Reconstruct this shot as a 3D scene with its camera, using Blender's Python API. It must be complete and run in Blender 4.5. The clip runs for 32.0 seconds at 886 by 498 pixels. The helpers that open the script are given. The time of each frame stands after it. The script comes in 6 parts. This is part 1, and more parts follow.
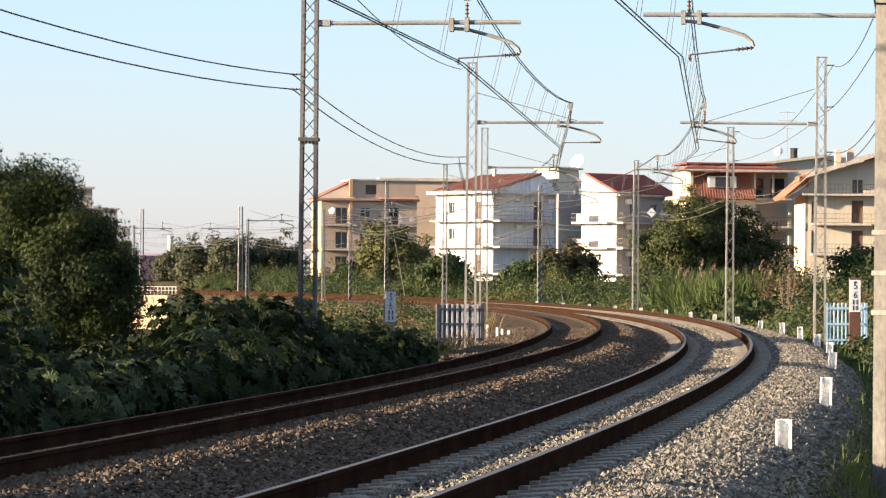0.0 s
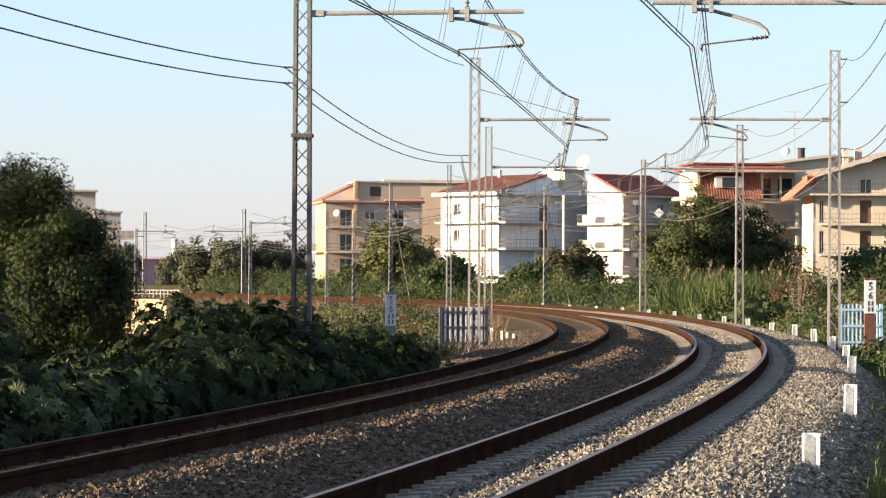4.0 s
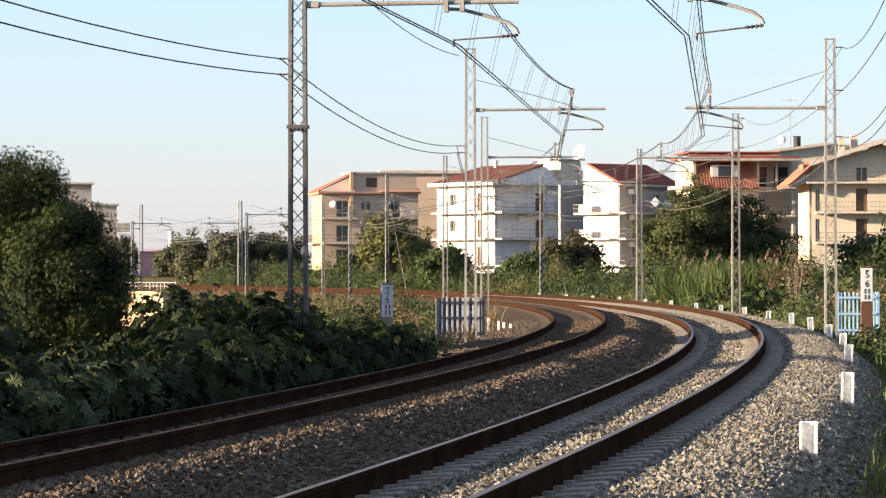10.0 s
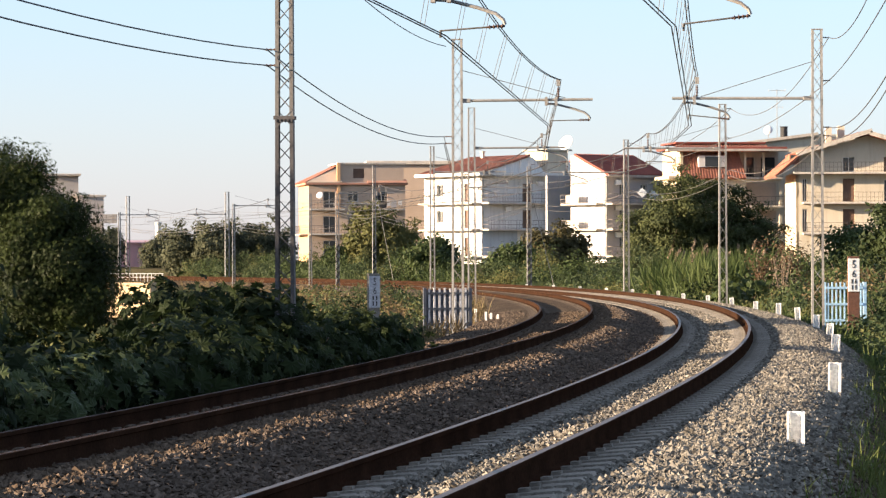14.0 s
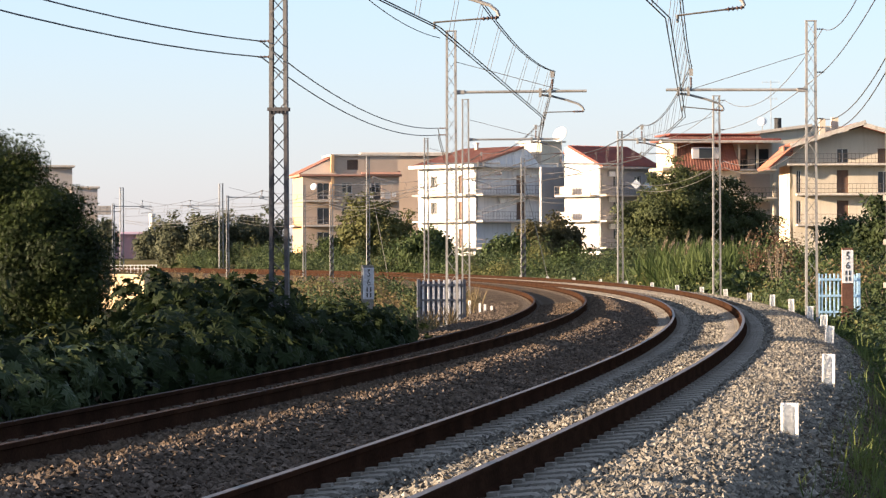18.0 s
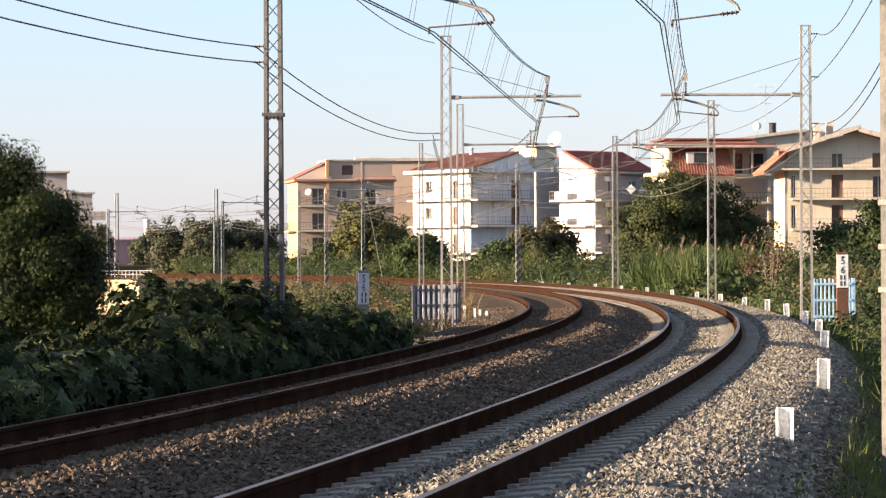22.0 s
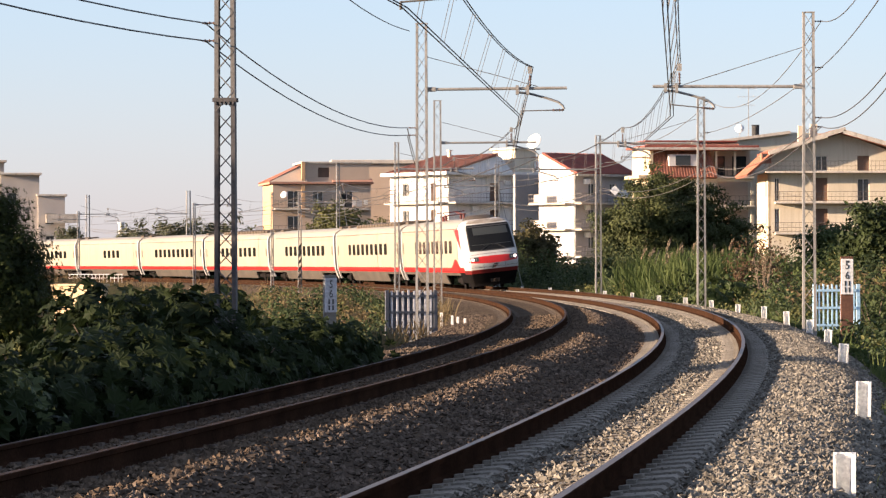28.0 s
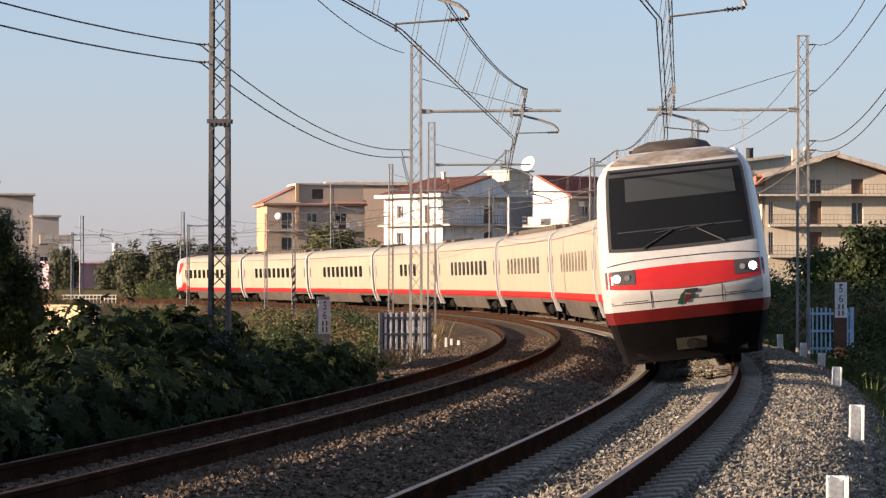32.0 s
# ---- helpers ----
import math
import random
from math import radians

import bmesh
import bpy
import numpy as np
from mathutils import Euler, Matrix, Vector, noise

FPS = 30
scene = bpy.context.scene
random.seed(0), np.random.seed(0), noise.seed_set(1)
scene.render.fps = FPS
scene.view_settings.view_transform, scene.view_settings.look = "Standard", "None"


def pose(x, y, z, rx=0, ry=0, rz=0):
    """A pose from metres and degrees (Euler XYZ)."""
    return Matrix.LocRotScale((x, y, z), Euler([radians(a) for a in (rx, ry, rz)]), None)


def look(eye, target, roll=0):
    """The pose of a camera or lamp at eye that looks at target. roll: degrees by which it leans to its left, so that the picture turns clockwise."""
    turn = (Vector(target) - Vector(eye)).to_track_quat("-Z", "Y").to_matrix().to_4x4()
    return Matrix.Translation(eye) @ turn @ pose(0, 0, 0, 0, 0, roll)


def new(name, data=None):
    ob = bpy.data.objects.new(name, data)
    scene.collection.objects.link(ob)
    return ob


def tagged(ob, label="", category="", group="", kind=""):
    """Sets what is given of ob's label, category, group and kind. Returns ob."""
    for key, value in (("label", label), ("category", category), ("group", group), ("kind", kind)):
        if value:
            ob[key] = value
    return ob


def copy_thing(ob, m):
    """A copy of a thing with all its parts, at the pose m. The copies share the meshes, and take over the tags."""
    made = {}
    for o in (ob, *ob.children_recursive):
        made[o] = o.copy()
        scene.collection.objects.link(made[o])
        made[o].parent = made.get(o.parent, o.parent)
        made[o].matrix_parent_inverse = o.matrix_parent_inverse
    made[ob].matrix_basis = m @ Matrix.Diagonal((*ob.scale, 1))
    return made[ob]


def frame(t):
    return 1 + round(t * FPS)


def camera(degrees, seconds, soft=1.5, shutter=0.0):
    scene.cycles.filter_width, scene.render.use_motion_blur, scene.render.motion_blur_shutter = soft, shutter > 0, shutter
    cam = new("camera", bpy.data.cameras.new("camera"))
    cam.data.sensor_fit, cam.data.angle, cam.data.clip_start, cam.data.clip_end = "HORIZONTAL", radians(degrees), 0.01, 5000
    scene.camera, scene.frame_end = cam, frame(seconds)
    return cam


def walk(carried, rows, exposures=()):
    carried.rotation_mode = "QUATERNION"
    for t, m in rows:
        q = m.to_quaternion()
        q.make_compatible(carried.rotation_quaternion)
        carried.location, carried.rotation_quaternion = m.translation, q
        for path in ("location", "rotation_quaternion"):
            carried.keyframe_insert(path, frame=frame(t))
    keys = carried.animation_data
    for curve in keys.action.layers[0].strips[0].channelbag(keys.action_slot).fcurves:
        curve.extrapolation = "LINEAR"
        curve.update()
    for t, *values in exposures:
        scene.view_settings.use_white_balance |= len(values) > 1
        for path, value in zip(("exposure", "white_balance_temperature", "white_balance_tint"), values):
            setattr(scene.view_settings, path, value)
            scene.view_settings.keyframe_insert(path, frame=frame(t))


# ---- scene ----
import collections

# ---------------------------------------------------------------- camera
# seconds, place in metres, turn in degrees
PATH = [
    (0.0, -0.100, -3.200, 1.468, 90.477, -0.493, -0.108),
    (0.5, -0.080, -2.651, 1.468, 90.502, -0.562, -0.130),
    (1.0, 0.000, -0.480, 1.468, 90.545, -0.382, -0.082),
    (1.5, 0.000, -0.480, 1.468, 90.537, -0.447, -0.101),
    (2.0, 0.000, -0.480, 1.468, 90.541, -0.219, -0.076),
    (2.5, 0.000, -0.480, 1.468, 90.544, -0.277, -0.041),
    (3.0, 0.000, -0.480, 1.468, 90.535, -0.248, -0.013),
    (3.5, 0.000, -0.480, 1.468, 90.534, -0.265, -0.014),
    (5.5, 0.000, -0.480, 1.468, 90.411, -0.049, 0.052),
    (6.0, 0.000, -0.480, 1.468, 90.457, 0.029, 0.052),
    (6.5, 0.000, -0.480, 1.468, 90.467, -0.074, 0.027),
    (7.0, 0.000, -0.480, 1.468, 90.412, 0.059, 0.007),
    (7.5, 0.000, -0.480, 1.468, 90.300, 0.196, -0.015),
    (8.0, 0.000, -0.480, 1.468, 90.278, 0.304, -0.012),
    (8.5, 0.000, -0.480, 1.468, 90.363, 0.231, 0.003),
    (9.0, 0.000, -0.480, 1.468, 90.458, 0.015, -0.005),
    (9.5, 0.000, -0.480, 1.468, 90.464, 0.059, -0.034),
    (10.0, 0.000, -0.480, 1.468, 90.355, 0.100, -0.062),
    (10.5, 0.000, -0.480, 1.468, 90.263, 0.075, -0.078),
    (11.0, 0.000, -0.480, 1.468, 90.274, 0.137, -0.090),
    (11.5, 0.000, -0.480, 1.468, 90.293, 0.028, -0.093),
    (12.0, 0.000, -0.480, 1.468, 90.235, 0.104, -0.152),
    (12.5, 0.000, -0.480, 1.468, 90.193, 0.228, -0.246),
    (13.0, 0.000, -0.480, 1.468, 90.202, 0.164, -0.318),
    (13.5, 0.000, -0.480, 1.468, 90.223, 0.284, -0.299),
    (14.0, 0.000, -0.480, 1.468, 90.201, 0.184, -0.276),
    (14.5, 0.000, -0.480, 1.468, 90.184, 0.178, -0.261),
    (16.5, 0.000, -0.480, 1.468, 90.066, 0.322, -0.253),
    (17.0, 0.000, -0.480, 1.468, 90.065, 0.176, -0.262),
    (17.5, 0.000, -0.480, 1.468, 90.050, 0.159, -0.295),
    (18.0, 0.000, -0.480, 1.468, 90.060, 0.186, -0.377),
    (18.5, 0.000, -0.480, 1.468, 90.076, 0.307, -0.380),
    (19.0, 0.000, -0.480, 1.468, 90.100, 0.246, -0.407),
    (19.5, 0.000, -0.480, 1.468, 90.113, 0.107, -0.410),
    (20.0, 0.000, -0.480, 1.468, 90.125, 0.176, -0.428),
    (20.5, 0.000, -0.480, 1.468, 90.118, 0.264, -0.447),
    (21.0, 0.000, -0.480, 1.468, 90.124, 0.237, -0.455),
    (21.5, 0.000, -0.480, 1.468, 90.139, 0.179, -0.441),
    (22.0, 0.000, -0.480, 1.468, 90.145, 0.260, -0.461),
    (22.5, 0.000, -0.480, 1.468, 90.128, 0.303, -0.468),
    (23.0, 0.000, -0.480, 1.468, 90.118, 0.311, -0.485),
    (23.5, 0.000, -0.480, 1.468, 90.141, 0.266, -0.470),
    (24.0, 0.000, -0.480, 1.468, 90.167, 0.202, -0.491),
    (24.5, 0.022, 0.654, 1.468, 90.230, 0.240, -0.515),
    (25.0, 0.062, 2.746, 1.468, 90.318, 0.137, -0.554),
    (25.5, 0.102, 4.875, 1.468, 90.411, 0.175, -0.578),
    (27.5, 0.120, 5.800, 1.468, 90.322, 0.199, -0.781),
    (28.0, 0.120, 5.800, 1.468, 90.207, 0.168, -0.828),
    (28.5, 0.120, 5.800, 1.468, 90.149, 0.108, -0.847),
    (29.0, 0.120, 5.800, 1.468, 90.149, 0.143, -0.880),
    (29.5, 0.120, 5.800, 1.468, 90.153, 0.097, -0.877),
    (30.0, 0.120, 5.800, 1.468, 90.149, 0.169, -0.914),
    (30.5, 0.120, 5.777, 1.468, 90.151, 0.077, -0.965),
    (31.0, 0.120, 5.800, 1.468, 90.203, 0.011, -0.982),
    (31.5, 0.120, 5.800, 1.468, 90.369, 0.001, -0.950),
    (32.0, 0.120, 5.787, 1.468, 90.573, -0.022, -0.931),
]
cam = camera(14.68, 32.0, soft=1.3)
walk(cam, [(t, pose(x, y, z, rx, ry, rz)) for t, x, y, z, rx, ry, rz in PATH], exposures=[(0, 2.12, 6500, 15), (12, 2.13, 6500, 16), (21, 2.13, 6520, 19), (25, 2.12, 6530, 20), (28, 1.96, 6600, 22), (30, 1.86, 6600, 23), (31, 1.76, 6560, 23), (32, 1.58, 6440, 22)])

# ---------------------------------------------------------------- light
SUN_ELEV, SUN_AZ = radians(10.5), math.atan2(-0.97, -0.24)   # azimuth from +y towards +x
sun_dir = Vector((math.sin(SUN_AZ) * math.cos(SUN_ELEV), math.cos(SUN_AZ) * math.cos(SUN_ELEV), math.sin(SUN_ELEV)))
world = bpy.data.worlds.new("sky")
scene.world = world
world.use_nodes = True
wn, wl = world.node_tree.nodes, world.node_tree.links
sky = wn.new("ShaderNodeTexSky")
sky.sky_type, sky.sun_disc = "NISHITA", False
sky.sun_elevation, sky.sun_rotation = SUN_ELEV, SUN_AZ
sky.air_density, sky.dust_density, sky.ozone_density = 1.0, 0.5, 4.2
wn["Background"].inputs["Strength"].default_value = 0.08
haze = wn.new("ShaderNodeMix")   # even pale haze over the whole sky
haze.data_type = "RGBA"
haze.inputs[0].default_value = 0.5
sky_way = wn.new("ShaderNodeTexCoord")
sky_split = wn.new("ShaderNodeSeparateXYZ")
wl.new(sky_way.outputs["Generated"], sky_split.inputs[0])
lift = wn.new("ShaderNodeMapRange")   # dusty pink at the horizon, clear blue higher up
lift.interpolation_type = "SMOOTHSTEP"
lift.inputs["From Min"].default_value, lift.inputs["From Max"].default_value = 0.0, 0.09
wl.new(sky_split.outputs["Z"], lift.inputs["Value"])
tone = wn.new("ShaderNodeMix")
tone.data_type = "RGBA"
tone.inputs[6].default_value, tone.inputs[7].default_value = (2.52, 2.36, 2.72, 1), (2.15, 2.5, 2.85, 1)
wl.new(lift.outputs[0], tone.inputs[0])
wl.new(tone.outputs[2], haze.inputs[7])
wl.new(sky.outputs[0], haze.inputs[6])
wl.new(haze.outputs[2], wn["Background"].inputs["Color"])
sun = new("sun", bpy.data.lights.new("sun", "SUN"))
sun.data.energy, sun.data.angle, sun.data.color = 5.0, radians(0.6), (1.0, 0.80, 0.55)
sun.matrix_basis = look(sun_dir * 100, (0, 0, 0))

# ---------------------------------------------------------------- materials


def node_mat(name):
    m = bpy.data.materials.new(name)
    m.use_nodes = True
    return m, m.node_tree.nodes, m.node_tree.links, m.node_tree.nodes["Principled BSDF"]


def surface(name, a, b, rough=0.8, coarse=0.5, fine=20.0, bump=0.3, metal=0.0, dirt=None, island=0.0, dist=0.01, obj_random=0.0, spec=0.35, grains=1.0):
    """A surface of colours a to b in large patches, with fine grain, optional dirt streaks, and relief."""
    m, n, l, p = node_mat(name)
    co = n.new("ShaderNodeTexCoord")
    big = n.new("ShaderNodeTexNoise")
    big.inputs["Scale"].default_value, big.inputs["Detail"].default_value = coarse, 5
    small = n.new("ShaderNodeTexNoise")
    small.inputs["Scale"].default_value, small.inputs["Detail"].default_value = fine, 6
    l.new(co.outputs["Object"], big.inputs["Vector"])
    l.new(co.outputs["Object"], small.inputs["Vector"])
    ramp = n.new("ShaderNodeMapRange")
    ramp.inputs["From Min"].default_value, ramp.inputs["From Max"].default_value = 0.35, 0.65
    l.new(big.outputs["Fac"], ramp.inputs["Value"])
    mix = n.new("ShaderNodeMix")
    mix.data_type = "RGBA"
    mix.inputs[6].default_value, mix.inputs[7].default_value = (*a, 1), (*b, 1)
    l.new(ramp.outputs[0], mix.inputs[0])
    grain = n.new("ShaderNodeMapRange")
    grain.inputs["From Min"].default_value, grain.inputs["From Max"].default_value = 0.3, 0.7
    grain.inputs["To Min"].default_value, grain.inputs["To Max"].default_value = 1 - 0.28 * grains, 1 + 0.2 * grains
    l.new(small.outputs["Fac"], grain.inputs["Value"])
    mul = n.new("ShaderNodeMix")
    mul.data_type, mul.blend_type = "RGBA", "MULTIPLY"
    mul.inputs[0].default_value = 1.0
    l.new(mix.outputs[2], mul.inputs[6])
    l.new(grain.outputs[0], mul.inputs[7])
    out = mul.outputs[2]
    if dirt:
        stretch = n.new("ShaderNodeMapping")
        stretch.inputs["Scale"].default_value = (1.6, 1.6, 0.12)
        l.new(co.outputs["Object"], stretch.inputs["Vector"])
        streak = n.new("ShaderNodeTexNoise")
        streak.inputs["Scale"].default_value, streak.inputs["Detail"].default_value = 1.7, 6
        l.new(stretch.outputs[0], streak.inputs["Vector"])
        cut = n.new("ShaderNodeMapRange")
        cut.inputs["From Min"].default_value, cut.inputs["From Max"].default_value = 0.5, 0.78
        cut.inputs["To Max"].default_value = 0.75
        l.new(streak.outputs["Fac"], cut.inputs["Value"])
        stain = n.new("ShaderNodeMix")
        stain.data_type = "RGBA"
        stain.inputs[7].default_value = (*dirt, 1)
        l.new(cut.outputs[0], stain.inputs[0])
        l.new(out, stain.inputs[6])
        out = stain.outputs[2]
    if island or obj_random:
        hsv = n.new("ShaderNodeHueSaturation")
        if island:
            geo = n.new("ShaderNodeNewGeometry")
            src = geo.outputs["Random Per Island"]
        else:
            src = n.new("ShaderNodeObjectInfo").outputs["Random"]
        amount = island or obj_random
        var = n.new("ShaderNodeMapRange")
        var.inputs["To Min"].default_value, var.inputs["To Max"].default_value = 1 - amount, 1 + amount
        l.new(src, var.inputs["Value"])
        l.new(var.outputs[0], hsv.inputs["Value"])
        l.new(out, hsv.inputs["Color"])
        out = hsv.outputs[0]
    l.new(out, p.inputs["Base Color"])
    p.inputs["Roughness"].default_value, p.inputs["Metallic"].default_value = rough, metal
    p.inputs["Specular IOR Level"].default_value = spec
    if bump:
        bp = n.new("ShaderNodeBump")
        bp.inputs["Strength"].default_value, bp.inputs["Distance"].default_value = bump, dist
        l.new(small.outputs["Fac"], bp.inputs["Height"])
        l.new(bp.outputs[0], p.inputs["Normal"])
    return m


def leafy(name, a, b, rough=0.5, through_light=0.25):
    """Leaves: each one its own tone between a and b, some light shining through."""
    m, n, l, p = node_mat(name)
    geo = n.new("ShaderNodeNewGeometry")
    co = n.new("ShaderNodeTexCoord")
    big = n.new("ShaderNodeTexNoise")
    big.inputs["Scale"].default_value = 0.6
    l.new(co.outputs["Object"], big.inputs["Vector"])
    add = n.new("ShaderNodeMath")
    add.operation = "MULTIPLY_ADD"
    add.inputs[1].default_value = 0.4
    l.new(geo.outputs["Random Per Island"], add.inputs[0])
    sub = n.new("ShaderNodeMapRange")
    sub.inputs["From Min"].default_value, sub.inputs["From Max"].default_value = 0.35, 0.65
    sub.inputs["To Max"].default_value = 0.6
    l.new(big.outputs["Fac"], sub.inputs["Value"])
    l.new(sub.outputs[0], add.inputs[2])
    mix = n.new("ShaderNodeMix")
    mix.data_type = "RGBA"
    mix.inputs[6].default_value, mix.inputs[7].default_value = (*a, 1), (*b, 1)
    l.new(add.outputs[0], mix.inputs[0])
    l.new(mix.outputs[2], p.inputs["Base Color"])
    p.inputs["Roughness"].default_value = rough
    p.inputs["Specular IOR Level"].default_value = 0.1
    tr = n.new("ShaderNodeBsdfTranslucent")
    l.new(mix.outputs[2], tr.inputs["Color"])
    sh = n.new("ShaderNodeMixShader")
    sh.inputs[0].default_value = through_light
    l.new(p.outputs[0], sh.inputs[1])
    l.new(tr.outputs[0], sh.inputs[2])
    l.new(sh.outputs[0], n["Material Output"].inputs["Surface"])
    return m


def plain(name, c, rough=0.5, metal=0.0, emit=None, strength=0.0):
    m, n, l, p = node_mat(name)
    p.inputs["Base Color"].default_value = (*c, 1)
    p.inputs["Roughness"].default_value, p.inputs["Metallic"].default_value = rough, metal
    if emit:
        p.inputs["Emission Color"].default_value, p.inputs["Emission Strength"].default_value = (*emit, 1), strength
    return m


M_soil = surface("soil", (0.085, 0.065, 0.04), (0.055, 0.06, 0.028), 0.95, 0.25, 6.0, 0.8, dist=0.05, spec=0.0)
M_ballast = surface("ballast", (0.10, 0.077, 0.056), (0.074, 0.057, 0.043), 0.9, 0.8, 26.0, 1.0, dist=0.05, spec=0.0)
M_stone = surface("ballast_stone", (0.215, 0.195, 0.16), (0.11, 0.10, 0.084), 0.9, 3.0, 30.0, 0.3, island=0.42, spec=0.0)
M_stone_dark = surface("dark_ballast_stone", (0.13, 0.10, 0.077), (0.07, 0.055, 0.043), 0.9, 3.0, 30.0, 0.3, island=0.45, spec=0.0)
M_rust_ballast = surface("rusty_ballast_stone", (0.12, 0.088, 0.062), (0.07, 0.052, 0.038), 0.9, 3.0, 30.0, 0.3, island=0.4, spec=0.0)
M_sleeper_dark = surface("dirty_sleeper_concrete", (0.14, 0.115, 0.09), (0.10, 0.08, 0.065), 0.9, 2.0, 30.0, 0.4, obj_random=0.12, spec=0.0)
M_sleeper = surface("sleeper_concrete", (0.26, 0.235, 0.195), (0.19, 0.17, 0.145), 0.9, 2.0, 30.0, 0.4, obj_random=0.12, spec=0.0)
M_rail = surface("rail_rust", (0.038, 0.0195, 0.012), (0.023, 0.0125, 0.008), 0.85, 1.5, 40.0, 0.3, spec=0.0)
M_railhead = surface("rail_head_steel", (0.13, 0.10, 0.08), (0.09, 0.07, 0.055), 0.5, 2.0, 60.0, 0.05, metal=0.85)
M_railhead_dull = surface("rail_head_dull", (0.042, 0.023, 0.014), (0.028, 0.016, 0.010), 0.8, 2.0, 60.0, 0.05, spec=0.1)
M_steel = surface("galvanised_steel", (0.30, 0.29, 0.27), (0.22, 0.212, 0.20), 0.6, 0.9, 25.0, 0.15, metal=0.25, dirt=(0.21, 0.18, 0.15))
M_steel_mid = surface("weathered_grey_steel", (0.15, 0.145, 0.14), (0.11, 0.105, 0.10), 0.65, 0.9, 25.0, 0.15, metal=0.25, dirt=(0.10, 0.085, 0.07))
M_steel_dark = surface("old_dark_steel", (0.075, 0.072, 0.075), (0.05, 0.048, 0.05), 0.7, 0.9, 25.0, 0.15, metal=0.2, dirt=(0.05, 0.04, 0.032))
M_wire = surface("wire", (0.10, 0.095, 0.085), (0.13, 0.115, 0.10), 0.55, 1.0, 10.0, 0.0, metal=0.3)
M_wire_dark = surface("dark_wire", (0.05, 0.048, 0.046), (0.07, 0.064, 0.06), 0.6, 1.0, 10.0, 0.0, metal=0.2)
M_insulator = plain("insulator_glaze", (0.10, 0.06, 0.045), 0.25)
M_concrete = surface("concrete", (0.19, 0.18, 0.155), (0.14, 0.13, 0.115), 0.9, 1.2, 20.0, 0.3, dirt=(0.2, 0.18, 0.15))
M_white_post = surface("white_post_paint", (0.78, 0.77, 0.73), (0.66, 0.64, 0.60), 0.7, 3.0, 30.0, 0.15, dirt=(0.4, 0.35, 0.28))
# Much darker than real leaves: the hedge's shade is put into the colour.
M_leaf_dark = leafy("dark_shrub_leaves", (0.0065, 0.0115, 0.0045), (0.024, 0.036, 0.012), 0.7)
# Near-black to yellow-green patches paint shaded and sunlit clumps into the needles.
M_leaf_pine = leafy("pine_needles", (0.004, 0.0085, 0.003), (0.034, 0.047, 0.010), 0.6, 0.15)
M_leaf_mid = leafy("green_leaves", (0.03, 0.047, 0.019), (0.078, 0.097, 0.042), 0.5)
M_leaf_tree = leafy("dark_tree_leaves", (0.022, 0.036, 0.013), (0.068, 0.09, 0.03), 0.5)
M_leaf_dark2 = leafy("deep_green_leaves", (0.012, 0.02, 0.008), (0.045, 0.06, 0.022), 0.5)
M_leaf_bigtree = leafy("feathery_dark_leaves", (0.026, 0.035, 0.014), (0.082, 0.094, 0.035), 0.55)
M_leaf_reed = leafy("reed_leaves", (0.035, 0.057, 0.017), (0.076, 0.096, 0.032), 0.6, 0.35)
M_leaf_dry = leafy("dry_leaves", (0.085, 0.062, 0.033), (0.165, 0.125, 0.065), 0.7)
M_leaf_red = leafy("reddish_dry_leaves", (0.06, 0.042, 0.024), (0.13, 0.07, 0.04), 0.7)
# Greyer olive for far trees: distance haze painted into the leaves.
M_leaf_hazy = leafy("grey_green_leaves", (0.042, 0.05, 0.03), (0.095, 0.098, 0.056), 0.6)
M_leaf_brown = leafy("brownish_green_leaves", (0.04, 0.038, 0.018), (0.095, 0.082, 0.036), 0.6)
M_leaf_olive = leafy("olive_leaves", (0.06, 0.068, 0.025), (0.13, 0.125, 0.045), 0.6)
M_plume = leafy("reed_plume", (0.17, 0.13, 0.085), (0.27, 0.21, 0.15), 0.8, 0.3)
M_grass = leafy("grass_blades", (0.05, 0.08, 0.02), (0.14, 0.16, 0.05), 0.6, 0.3)
M_bark = surface("bark", (0.12, 0.09, 0.065), (0.18, 0.14, 0.10), 0.95, 2.0, 20.0, 0.8, dist=0.02)

# ---------------------------------------------------------------- mesh helpers


def mesh_from(name, verts, faces, material, smooth=False):
    me = bpy.data.meshes.new(name)
    me.from_pydata([tuple(v) for v in verts], [], faces)
    me.materials.append(material)
    if smooth:
        me.shade_smooth()
    return me


def part(name, me, parent, label="", at=None):
    """Links a mesh (or bmesh result) as one object under a thing or a part."""
    ob = new(name, me)
    ob.parent = parent
    if at is not None:
        ob.matrix_basis = at
    return tagged(ob, label)


def thing(name, label, category, at=None, group="", kind="", me=None):
    ob = new(name, me)
    if at is not None:
        ob.matrix_basis = at
    return tagged(ob, label, category, group, kind)


